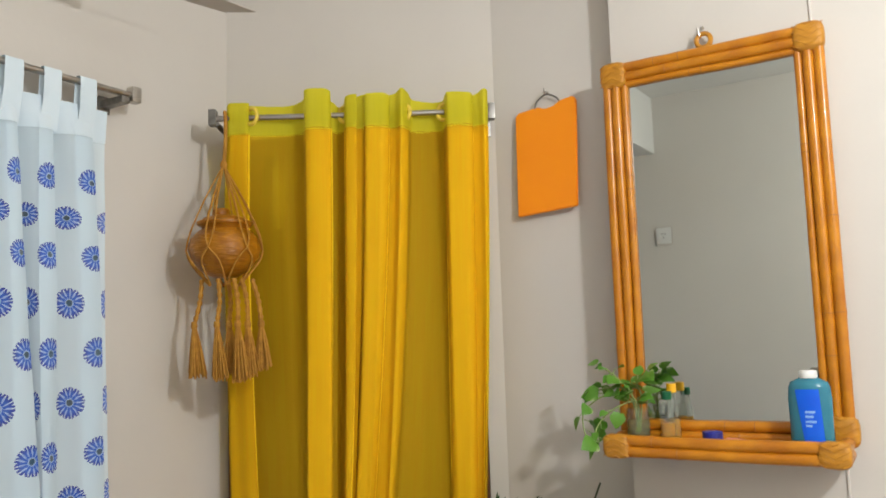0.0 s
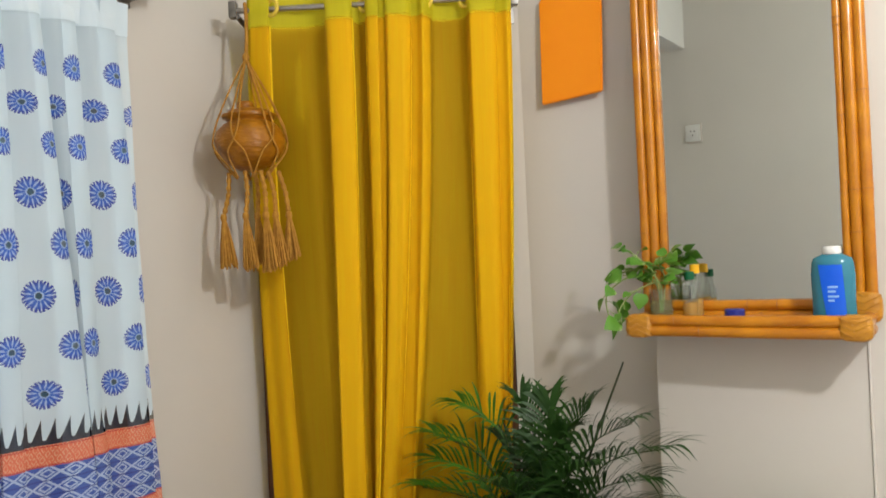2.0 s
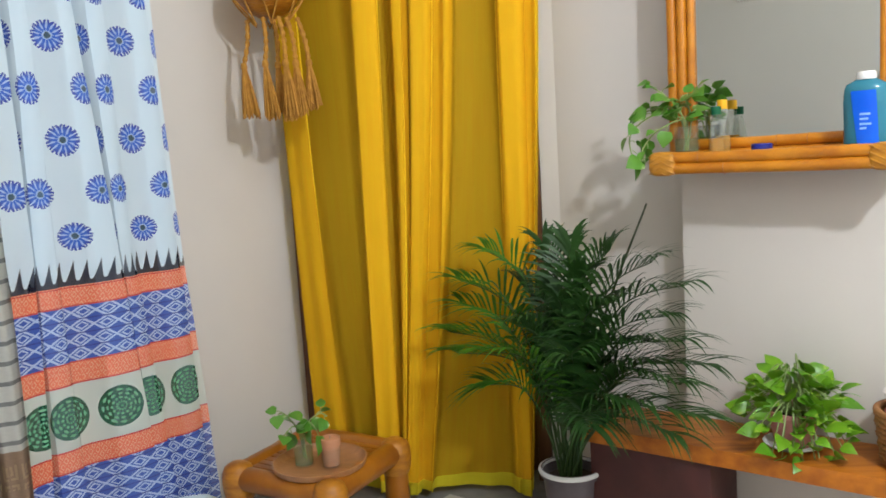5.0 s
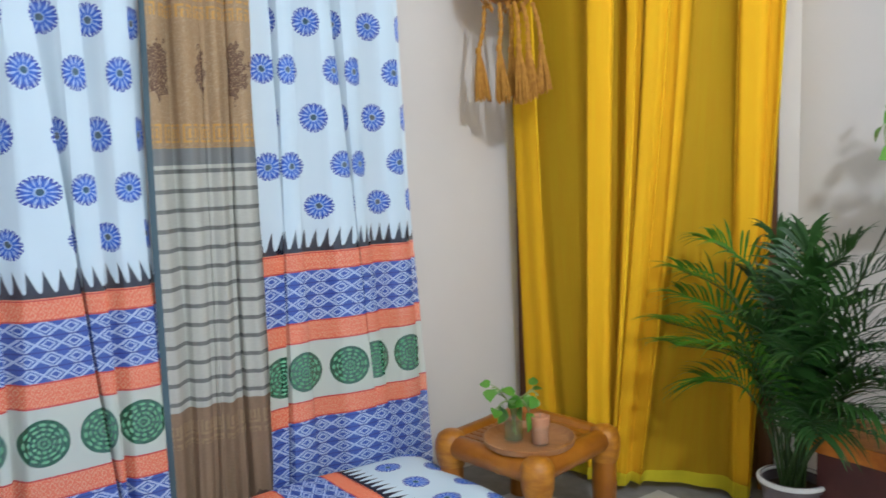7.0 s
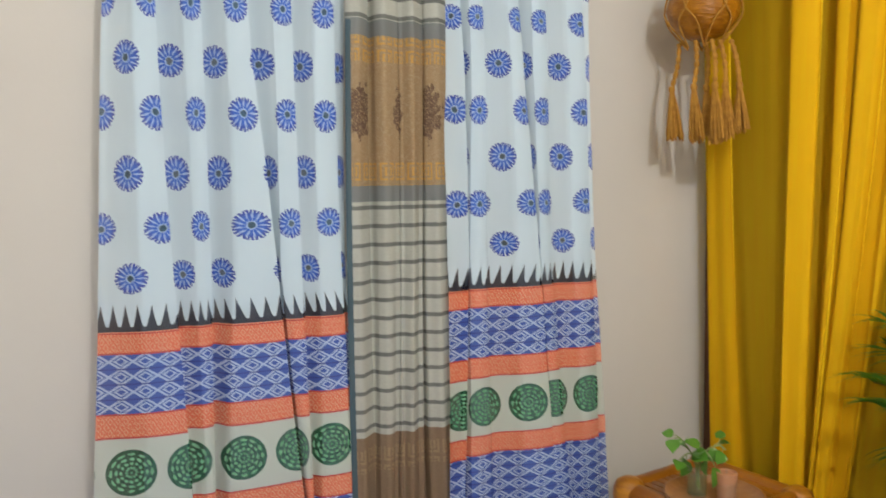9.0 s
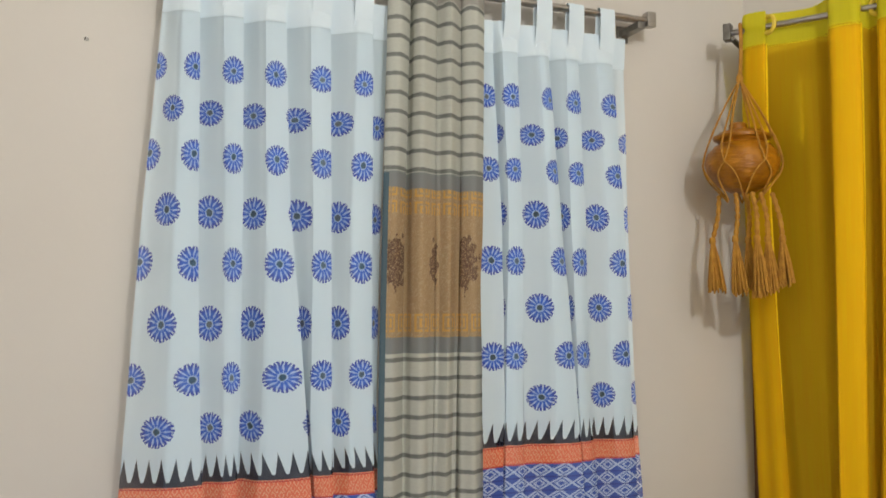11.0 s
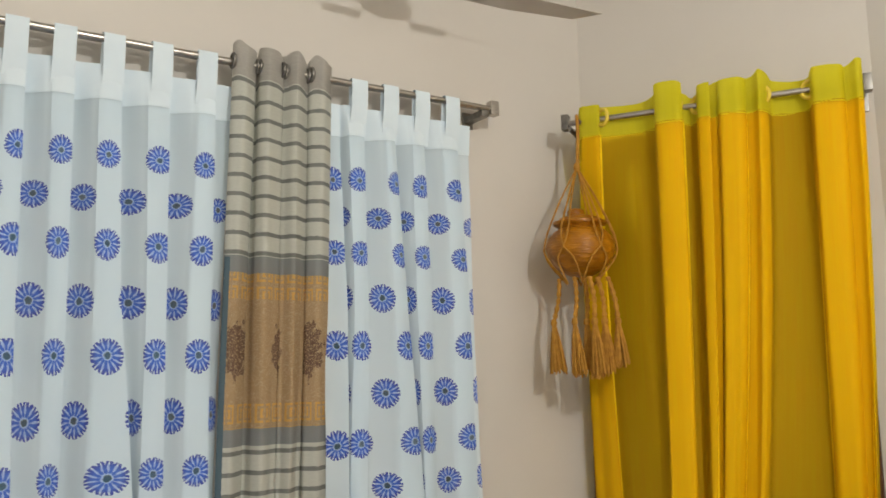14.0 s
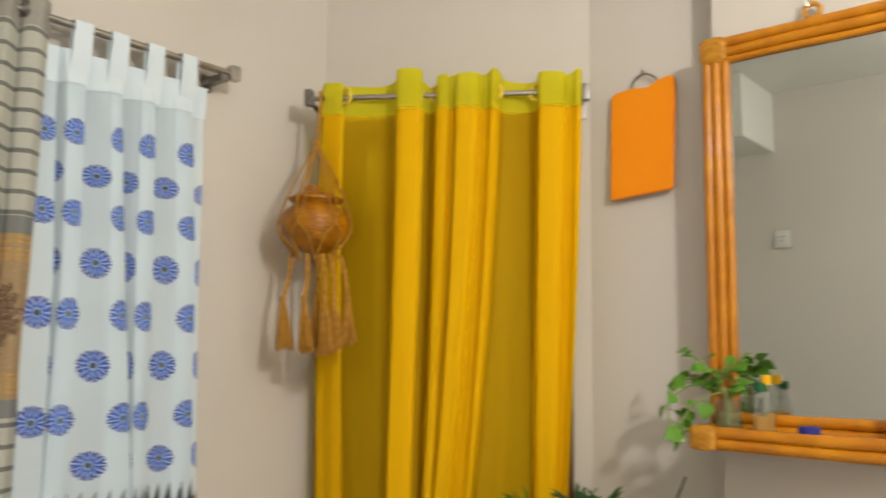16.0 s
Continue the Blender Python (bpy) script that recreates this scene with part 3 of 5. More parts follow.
def printed_panel(tabs, start, strips, rows, seed, label):
    """A tab-top curtain in flat pleats. strips: the far edge of each strip at four levels, its depth
    above and below, and the cloth from edge to edge above and in the border; rows: the heights of the rosette rows, from below."""
    rnd = random.Random(seed)
    th = thing("printed_curtain", pw((start[0] + strips[-1][0][0]) / 2, 0.07, 0.03), label, "curtain", "printed window curtains")
    ph = [rnd.uniform(0, 6.28) for _ in range(6)]
    # the line of the cloth: (edge, push along the wall, depth above, depth below, cloth above, cloth in the border, strip)
    line = []
    near = start
    for n, (far, above, below, u0, u1, l0, l1) in enumerate(strips):
        tuck = n > 0 and strips[n - 1][2] > below + 0.012
        if tuck:
            line.append((near, 0.009, (above + line[-1][2]) / 2, (below + line[-1][3]) / 2, (u0 + line[-1][4]) / 2, (l0 + line[-1][5]) / 2, -1))
        bulge = 0.005 if above > 0.09 else -0.004
        last = 7
        for i in range(last + 1):
            t = 0.03 + 0.94 * i / last
            e = tuple(lerp(a, b, t) for a, b in zip(near, far))
            hump = bulge * math.sin(math.pi * t)
            ease = 0.9 * t * t * (3 - 2 * t) if n + 1 < len(strips) else 0.0
            rise = [max(0.0, strips[min(n + 1, len(strips) - 1)][k] - strips[n][k]) * ease for k in (1, 2)]
            line.append((e, 0.0, above + hump + rise[0], below + hump + rise[1], lerp(u0, u1, t), lerp(l0, l1, t), n))
        near = far
    m = len(line) - 1
    zs = [2.095 + 0.4] + [z for z in reversed(rows)] + [rows[0] - 2.0]
    vs = [0.99 + 0.1285 * (len(rows) - 1) + 2.495 - rows[-1]] + [0.99 + 0.1285 * k for k in range(len(rows) - 1, -1, -1)] + [-1.01]

    def f(x, y):
        z = lerp(2.095, 0.02, y)
        e, push, above, below, u = line[round(x * m)][:5]
        d = lerp(above, below, min(1.0, y / 0.45))
        d = lerp(0.083, d, min(1.0, 0.25 + y / 0.06))
        s = between(z, LEVELS, e) + push * min(1.0, y / 0.05)
        s += 0.004 * y * math.sin(5 * z + 9 * u + ph[0])
        o = d + 0.008 * y * math.sin(13 * u + 2.0 * z + ph[1]) + 0.003 * math.sin(31 * u - 3 * z + ph[2]) * min(1.0, 3 * y) + 0.0012 * math.sin(23 * z + 40 * u)
        return pw(s, max(o, 0.02), z)

    body = part("cloth_panel", cloth(f, m, 64, lambda x, y: (lerp(*line[round(x * m)][4:6], min(1.0, max(0.0, (0.95 - lerp(2.095, 0.02, y)) / 0.35))), between(lerp(2.095, 0.02, y), zs, vs))), PRINT, th, fix=False)
    # a second layer of cloth lies behind each forward pleat
    for n, strip in enumerate(strips):
        if strip[1] > 0.09:
            own = [i for i, e in enumerate(line) if e[6] == n]
            lining = cloth(lambda x, y: f(lerp(own[0], own[-1], x) / m, 0.015 + 0.98 * y) - Vector((NW.x, NW.y, 0)) * 0.006, len(own) - 1, 40, lambda x, y: (x, y))
            sub("pleat_lining", lining, PLAINWHITE, body, fix=False)
    # heading strip on the cloth, and the tabs
    head = cloth(lambda x, y: f(x, y * 0.046) + Vector((NW.x, NW.y, 0)) * 0.003, m, 3, lambda x, y: (x, y))
    sub("heading", head, PLAINWHITE, body, "plain white heading", fix=False)
    for s in tabs:
        w = 0.026
        prof = [(0.096, 2.00), (0.104, 2.05), (0.1125, 2.10), (0.1125, 2.165), (0.106, 2.174), (0.094, 2.174), (0.0875, 2.165), (0.084, 2.10), (0.08, 2.05)]
        tilt = rnd.uniform(-0.006, 0.006)
        tab = cloth(lambda x, y: pw(s + lerp(-w, w, x) + tilt * (1 - y), *spline([(o, z, 0) for o, z in prof], 16)[round(y * 16)][:2]), 2, 16, lambda x, y: (x, y))
        part("tab", tab, PLAINWHITE, th, fix=False)


window_rod()
printed_panel([1.660, 1.552, 1.443, 1.324, 1.200], (1.728, 1.762, 1.795, 1.828), (
    ((1.682, 1.690, 1.700, 1.710), 0.072, 0.085, -0.085, 0.020, -0.096, 0.020),
    ((1.635, 1.628, 1.611, 1.586), 0.106, 0.110, 0.020, 0.092, 0.020, 0.140),
    ((1.579, 1.568, 1.557, 1.556), 0.062, 0.072, 0.118, 0.187, 0.150, 0.180),
    ((1.525, 1.519, 1.512, 1.530), 0.106, 0.090, 0.190, 0.262, 0.180, 0.208),
    ((1.472, 1.464, 1.464, 1.499), 0.062, 0.072, 0.264, 0.335, 0.208, 0.242),
    ((1.414, 1.398, 1.345, 1.288), 0.106, 0.112, 0.337, 0.420, 0.245, 0.437),
    ((1.353, 1.338, 1.340, 1.285), 0.062, 0.062, 0.428, 0.487, 0.440, 0.452),
    ((1.294, 1.284, 1.281, 1.262), 0.106, 0.098, 0.490, 0.555, 0.452, 0.500),
    ((1.225, 1.234, 1.235, 1.236), 0.062, 0.072, 0.575, 0.635, 0.512, 0.545),
    ((1.176, 1.170, 1.165, 1.150), 0.106, 0.098, 0.640, 0.710, 0.545, 0.630),
    ((1.123, 1.138, 1.148, 1.135), 0.066, 0.072, 0.720, 0.780, 0.640, 0.665)),
    (0.948, 1.070, 1.205, 1.362, 1.490, 1.635, 1.750, 1.855), 1, "white cotton tab-top curtain with blue rosettes and a banded border")
printed_panel([0.748, 0.643, 0.533, 0.427], (0.852, 0.852, 0.852, 0.857), (
    ((0.800, 0.780, 0.774, 0.797), 0.075, 0.108, 0.040, 0.108, 0.095, 0.152),
    ((0.784, 0.760, 0.765, 0.775), 0.066, 0.058, 0.150, 0.192, 0.185, 0.232),
    ((0.731, 0.715, 0.710, 0.700), 0.106, 0.092, 0.195, 0.250, 0.235, 0.305),
    ((0.664, 0.640, 0.620, 0.600), 0.062, 0.086, 0.250, 0.332, 0.305, 0.405),
    ((0.629, 0.589, 0.540, 0.490), 0.106, 0.110, 0.332, 0.392, 0.405, 0.500),
    ((0.570, 0.554, 0.535, 0.488), 0.062, 0.060, 0.412, 0.485, 0.520, 0.550),
    ((0.526, 0.500, 0.490, 0.440), 0.106, 0.098, 0.490, 0.550, 0.556, 0.600),
    ((0.465, 0.430, 0.420, 0.380), 0.062, 0.086, 0.550, 0.628, 0.600, 0.686),
    ((0.403, 0.365, 0.345, 0.310), 0.106, 0.102, 0.628, 0.690, 0.686, 0.755),
    ((0.340, 0.338, 0.312, 0.268), 0.070, 0.078, 0.692, 0.745, 0.757, 0.800)),
    (0.990, 1.107, 1.250, 1.385, 1.525, 1.655, 1.762, 1.866), 4, "narrower white cotton tab-top curtain with blue rosettes and green medallions")


def brown_curtain():
    th = thing("eyelet_curtain", pw(0.98, 0.09, 0.03), "grey and brown woven eyelet curtain with a gold key band", "curtain")
    n = 3.5

    def f(x, y):
        a = 2 * math.pi * n * x
        z = lerp(2.203, 0.03, y) + (0.010 * math.sin(a + 0.6) + 0.005 * math.sin(2.3 * a)) * max(0.0, 1 - 14 * y)
        lean = a + 0.5 * y + 0.35 * math.sin(1.7 * a + 1.0)
        s = lerp(lerp(1.118, 0.852, x), lerp(1.15, 0.84, x), y) + 0.017 * math.sin(lean + 1.1) * (1 - 0.5 * y) + 0.012 * y * math.sin(7 * x + 4 * y)
        tri = math.asin(0.97 * math.sin(lean)) / 1.32
        o = 0.10 + (0.032 - 0.014 * y) * tri - 0.02 * y + 0.006 * y * math.sin(3.1 * a + 2)
        return pw(s, o, z)

    part("cloth_panel", cloth(f, 120, 40, lambda x, y: (x * 0.62, lerp(2.205, 0.03, y))), BROWN, th, fix=False)
    for k in range(7):
        x = (k + 0.03) / 7
        p = f(x, 0.02)
        p.z = 2.160
        part("eyelet", torus(p, (UW.x, UW.y, 0.0), 0.019, 0.005, 16, 6), DARKSTEEL, th, "dark metal eyelet")


brown_curtain()
nail = tagged(part("wall_nail", lathe(pw(1.904, 0.0, 1.93), [(0, -0.004), (0.005, -0.004), (0.006, 0.003), (0, 0.006)], 8), DARKSTEEL, None), "small dark nail in the cream wall", "nail")


# ---- yellow door curtain ----
def yellow_rod():
    r = thing("curtain_rod", pd(-0.36, 0.08, 2.1), "slim brushed steel curtain rod over the doorway", "curtain rod")
    part("rod", tube([pd(-0.815, 0.08, 2.136), pd(0.09, 0.08, 2.142)], 0.0095, 12), STEEL, r)
    for x in (-0.822, 0.096):
        part("end_cap", block(pd, x - 0.012, x + 0.012, 0.062, 0.098, 2.112, 2.165, 0.003), DARKSTEEL, r)
    left, right = pd(-0.81, 0.08, 2.118), pd(0.083, 0.08, 2.118)
    for p, back in ((left, 0.283), (right, 0.082)):
        foot = p + Vector((0, back, 0))
        b = part("bracket", tube([p, foot], 0.009, 8), DARKSTEEL, r)
        side, out = Vector((0.016, 0, 0)), Vector((0, -0.007, 0))
        pl = lambda s, o, z: foot + side * s + out * o + Vector((0, 0, 0.045 * z))
        sub("wall_plate", block(pl, -1, 1, -0.2, 1, -1, 1, 0.002), DARKSTEEL, b)


def yellow_panel(prof, rings, low, hem, seed, label):
    """An eyelet curtain that weaves round the rod along prof, a line of (x, depth); low: where it hangs at the floor."""
    th = thing("yellow_curtain", pd(prof[0][0] + 0.2, 0.08, 0.03), label, "curtain", "yellow door curtains")
    line = spline([(x, d, 0) for x, d in prof], 130)
    rnd = random.Random(seed)
    ph = [rnd.uniform(0, 6) for _ in range(4)]
    run = [0.0]
    for a, b in zip(line, line[1:]):
        run.append(run[-1] + (b - a).length)

    def at(x, z):
        p = line[round(x * 130)]
        y = (2.18 - z) / 2.16
        px = lerp(p.x, between(p.x, [a for a, b in low], [b for a, b in low]), max(y, 0.0) ** 1.5)
        px += 0.010 * y * math.sin(14 * x + ph[0] + 2.5 * y) + 0.006 * y * math.sin(31 * x + ph[1])
        d = p.y * (1 - 0.25 * y) + 0.010 * y * math.sin(12 * x + ph[2] + 3 * y) + (0.0015 + 0.0035 * y) * math.sin(75 * x + 1.5 * y + ph[3]) + 0.003 * y * math.sin(128 * x - 2 * y)
        # the outer edge lies back against the door jamb below the rod
        jamb = min(1.0, max(0.0, (-0.60 - p.x) / 0.16)) * min(1.0, max(0.0, y / 0.22))
        wall_gap = 0.02 - 0.179 * (0.115 - px)
        return pd(px - 0.056 * jamb, max(0.09 + d + 0.01 * y - 0.155 * jamb, wall_gap), z)

    top = lambda x: 2.188 + 0.012 * math.sin(9 * x + ph[3]) + 0.010 * line[round(x * 130)].y / 0.04
    part("cloth_panel", cloth(lambda x, y: at(x, lerp(2.085, hem + 0.012 * math.sin(7 * x + ph[1]), y)), 130, 44, lambda x, y: (run[round(x * 130)], y * 2.05)), YELLOW, th, fix=False)
    # gathered cloth lying behind each forward fold
    lo = None
    for i in range(131):
        fwd = i < 130 and line[i].y > 0.008
        if fwd and lo is None:
            lo = i
        if not fwd and lo is not None:
            if i - lo > 5:
                for back in (0.012,):
                    fold = cloth(lambda x, y: at(round(lerp(lo, i - 1, x)) / 130, lerp(2.085, hem + 0.02, y)) + Vector((0.003 * math.sin(5 * y + lo), back, 0)), i - 1 - lo, 30, lambda x, y: (run[round(lerp(lo, i - 1, x))] + back * 9, y * 2.05))
                    part("inner_fold", fold, YFOLD, th, fix=False)
            lo = None
    h = part("heading", cloth(lambda x, y: at(x, lerp(top(x), 2.078, y)), 130, 6, lambda x, y: (run[round(x * 130)], y * 0.1)), YHEAD, th, "stiff lime yellow heading", fix=False)
    part("hem", cloth(lambda x, y: at(x, lerp(hem + 0.045, hem + 0.012 * math.sin(7 * x + ph[1]), y)) + Vector((0, -0.003, 0)), 130, 2, lambda x, y: (run[round(x * 130)], y * 0.05)), YHEAD, th, "doubled hem", fix=False)
    for x in rings:
        sub("eyelet", torus(pd(x, 0.094, 2.138), (0.75, 1.0, 0.0), 0.026, 0.0065, 20, 8), YRING, h, "round yellow plastic eyelet")


yellow_rod()
yellow_panel([(-0.778, -0.015), (-0.765, 0.010), (-0.735, 0.018), (-0.700, 0.012), (-0.715, -0.008), (-0.68, -0.02), (-0.63, -0.038), (-0.565, -0.04), (-0.525, -0.012), (-0.512, 0.045), (-0.45, 0.055), (-0.432, 0.03), (-0.48, 0.018), (-0.43, -0.005), (-0.412, -0.03), (-0.392, -0.005), (-0.38, 0.045), (-0.345, 0.05), (-0.365, 0.015), (-0.322, 0.03)],
             (-0.693, -0.457, -0.388), ((-0.32, -0.435), (-0.43, -0.455), (-0.51, -0.512), (-0.69, -0.60), (-0.78, -0.712)), 0.03, 3, "sheer yellow eyelet curtain gathered in deep folds over a door")
yellow_panel([(-0.325, 0.02), (-0.315, 0.055), (-0.265, 0.06), (-0.24, 0.03), (-0.29, 0.015), (-0.225, 0.02), (-0.20, 0.05), (-0.178, 0.01), (-0.165, -0.03), (-0.115, -0.042), (-0.068, -0.03), (-0.058, 0.02), (-0.045, 0.052), (0.02, 0.05), (0.03, 0.02), (-0.02, 0.01), (0.04, 0.02), (0.065, 0.045), (0.082, 0.03)],
             (-0.194, -0.062), ((0.09, -0.002), (0.03, -0.03), (-0.058, -0.066), (-0.17, -0.345), (-0.325, -0.436)), 0.025, 8, "sheer yellow eyelet curtain hanging beside the palm")


# ---- hanging pot in a rope net ----
def hanging_pot():
    c = pd(-0.768, 0.15, 1.605)
    th = thing("hanging_pot", c, "round brown pot hung in a knotted jute net from the rod", "hanging pot")
    prof = [(0, 0.0), (0.035, 0.0), (0.075, 0.022), (0.104, 0.06), (0.112, 0.092), (0.104, 0.122), (0.082, 0.146), (0.068, 0.153), (0.072, 0.160), (0.085, 0.166), (0.087, 0.175), (0.080, 0.178), (0.064, 0.172), (0.058, 0.155), (0.03, 0.15), (0, 0.15)]
    pot = part("pot", lathe(c, prof, 36), CLAY, th)
    sub("lid", lathe(c, [(0, 0.168), (0.072, 0.170), (0.074, 0.178), (0.066, 0.188), (0.035, 0.196), (0, 0.197)], 28), CLAY, pot)
    sub("lid_knob", lathe(c + Vector((-0.012, 0, 0.192)), [(0, 0), (0.026, 0), (0.028, 0.006), (0.027, 0.022), (0.022, 0.027), (0, 0.027)], 16), CLAY, pot)
    top = pd(-0.772, 0.118, 2.09)
    part("hanging_loop", tube(spline([pd(-0.785, 0.075, 2.155), pd(-0.778, 0.10, 2.15), top, pd(-0.775, 0.12, 2.0), pd(-0.778, 0.125, 1.965)], 14), 0.006, 7), JUTE, th)
    knot = pd(-0.777, 0.125, 1.97)
    part("knot", lathe(knot + Vector((0, 0, -0.012)), [(0, 0), (0.010, 0.003), (0.012, 0.014), (0.008, 0.026), (0, 0.03)], 10), JUTE, th)
    rnd = random.Random(5)
    n = 6
    for k in range(n):
        a = 2 * math.pi * (k + 0.3) / n
        ring = c + Vector((0.108 * math.cos(a), 0.108 * math.sin(a), 0.128))
        for d in (-0.12, 0.12):
            r2 = c + Vector((0.106 * math.cos(a + d), 0.106 * math.sin(a + d), 0.14))
            part("cord", tube(spline([knot, knot.lerp(r2, 0.5) + Vector((0.006 * math.cos(a), 0.006 * math.sin(a), 0)), r2, c + Vector((0.117 * math.cos(a), 0.117 * math.sin(a), 0.085))], 12), 0.0028, 6), JUTE, th)
        mid = c + Vector((0.117 * math.cos(a), 0.117 * math.sin(a), 0.085))
        for sgn in (-1, 1):
            b = a + sgn * math.pi / n
            low = c + Vector((0.05 * math.cos(b), 0.05 * math.sin(b), -0.025))
            part("cord", tube(spline([mid, c + Vector((0.105 * math.cos(a + sgn * 0.28), 0.105 * math.sin(a + sgn * 0.28), 0.045)), low], 10), 0.0030, 6), JUTE, th)
    for k, (dx, dy, drop) in enumerate(((-0.09, -0.02, 0.30), (-0.012, -0.05, 0.31), (0.012, 0.0, 0.29), (0.050, -0.045, 0.315), (0.075, -0.02, 0.30), (0.112, 0.0, 0.285))):
        p0 = c + Vector((dx * 0.75, dy, -0.005))
        p1 = c + Vector((dx, dy * 1.1, -0.145))
        pts = spline([p0, p0.lerp(p1, 0.5) + Vector((0.006, 0, 0)), p1], 22)
        ts = part("tassel_braid", tube(pts, [0.0042 + 0.0045 * abs(math.sin(i * 0.95)) for i in range(23)], 7), JUTE, th)
        tuft = bmesh.new()
        for j in range(46):
            a, r = rnd.uniform(0, 6.28), rnd.uniform(0.004, 0.026)
            end = p1 + Vector((r * math.cos(a) * 1.1 + 0.01, r * math.sin(a), -(drop - 0.145) + rnd.uniform(-0.012, 0.012)))
            tube(spline([p1 + Vector((0.003 * math.cos(a), 0.003 * math.sin(a), 0)), p1.lerp(end, 0.45) + Vector((0.004 * math.cos(a), 0.004 * math.sin(a), 0)), end], 5), 0.0026, 5, tuft)
        sub("tassel", tuft, JUTE, ts)
        sub("tassel_wrap", lathe(p1 + Vector((0, 0, -0.012)), [(0, 0), (0.009, 0), (0.011, 0.008), (0.009, 0.02), (0, 0.022)], 10), JUTE, ts)


hanging_pot()


# ---- orange board ----
def cutting_board():
    c = pm(0.2, 0.02, 1.8)
    th = thing("cutting_board", c, "orange plastic cutting board hung on a nail", "cutting board")
    pts = [(0.092, 1.782), (0.302, 1.797), (0.309, 2.145), (0.298, 2.157), (0.252, 2.150), (0.228, 2.135), (0.196, 2.131), (0.175, 2.140), (0.158, 2.138), (0.104, 2.132), (0.091, 2.120)]
    bm = bmesh.new()
    fr = [bm.verts.new(pm(s, 0.024 + 0.012 * (2.15 - z) / 0.35, z)) for s, z in pts]
    bk = [bm.verts.new(pm(s, 0.010 + 0.012 * (2.15 - z) / 0.35, z)) for s, z in pts]
    bm.faces.new(fr)
    bm.faces.new(bk)
    for i in range(len(pts)):
        j = (i + 1) % len(pts)
        bm.faces.new((fr[i], fr[j], bk[j], bk[i]))
    bmesh.ops.recalc_face_normals(bm, faces=bm.faces)
    bmesh.ops.bevel(bm, geom=bm.edges, offset=0.0035, segments=2, affect="EDGES")
    part("board", bm, ORANGE, th)
    part("wire_handle", tube(spline([pm(0.160, 0.018, 2.135), pm(0.172, 0.02, 2.162), pm(0.205, 0.02, 2.178), pm(0.236, 0.02, 2.165), pm(0.250, 0.018, 2.148)], 16), 0.0032, 7), DARKSTEEL, th, "grey wire handle")
    tagged(part("wall_hook", tube(spline([pm(0.203, 0.0, 2.19), pm(0.203, 0.022, 2.188), pm(0.203, 0.034, 2.176), pm(0.203, 0.03, 2.198)], 10), 0.0022, 6), STEEL, None), "small steel nail hook above the orange board", "hook")


cutting_board()


# ---- cane mirror with a shelf ----
def cane(a, b, r, th, name="cane_rail", seed=0, joints=3):
    rnd = random.Random(seed)
    a, b = Vector(a), Vector(b)
    n = 40
    nodes = [rnd.uniform(0.12, 0.88) for _ in range(joints)]
    bend = Vector((rnd.uniform(-1, 1), rnd.uniform(-1, 1), rnd.uniform(-1, 1))) * 0.0012
    pts, rad = [], []
    for i in range(n + 1):
        t = i / n
        pts.append(a.lerp(b, t) + bend * math.sin(t * 7 + seed))
        rad.append(r * (1 + 0.02 * math.sin(9 * t + seed) + sum(0.07 * math.exp(-((t - k) / 0.012) ** 2) for k in nodes)))
    ob = part(name, tube(pts, rad, 14), CANE, th)
    d = (b - a).normalized()
    for k in nodes:
        sub("cane_joint", torus(a.lerp(b, k), d, r * 1.035, 0.0012, 16, 5), CANE_DARK, ob)
    return ob


def wrap(c, dirs, size, th, seed):
    """A corner lashed with cane strip: a rounded cap under slanting turns."""
    pw5 = lambda v: math.copysign(abs(v) ** 0.55, v)
    bm = bmesh.new()
    rows = []
    for i in range(1, 12):
        p = math.pi * i / 12 - math.pi / 2
        rows.append([bm.verts.new(pm(c[0] + size[0] * pw5(math.cos(p)) * pw5(math.cos(q)), c[1] + size[1] * pw5(math.cos(p)) * pw5(math.sin(q)), c[2] + size[2] * pw5(math.sin(p)))) for q in [2 * math.pi * k / 28 for k in range(28)]])
    for r0, r1 in zip(rows, rows[1:]):
        for k in range(28):
            bm.faces.new((r0[k], r0[(k + 1) % 28], r1[(k + 1) % 28], r1[k]))
    bm.faces.new(rows[0][::-1])
    bm.faces.new(rows[-1])
    ob = part("corner_binding", bm, CANE_WRAP, th, "woven cane corner binding")
    strips = bmesh.new()
    for i in range(5):
        k = lerp(-0.95, 1.35, (i + 0.5) / 5)
        for sx in (-1, 1):
            pts = []
            for n in range(7):
                x, z = 0.95 * n / 6, k - 0.55 * n / 6
                if abs(z) < 0.93:
                    o = max(0.0, 1 - x ** 4) ** 0.25 * max(0.0, 1 - abs(z) ** 4) ** 0.25
                    pts.append(pm(c[0] + sx * x * size[0], c[1] + size[1] * o * 1.01, c[2] + dirs * z * size[2]))
            if len(pts) > 2:
                tube(pts, 0.0016, 5, strips)
    sub("binding_weave", strips, CANE_WRAP, ob)["kind"] = "stuff"


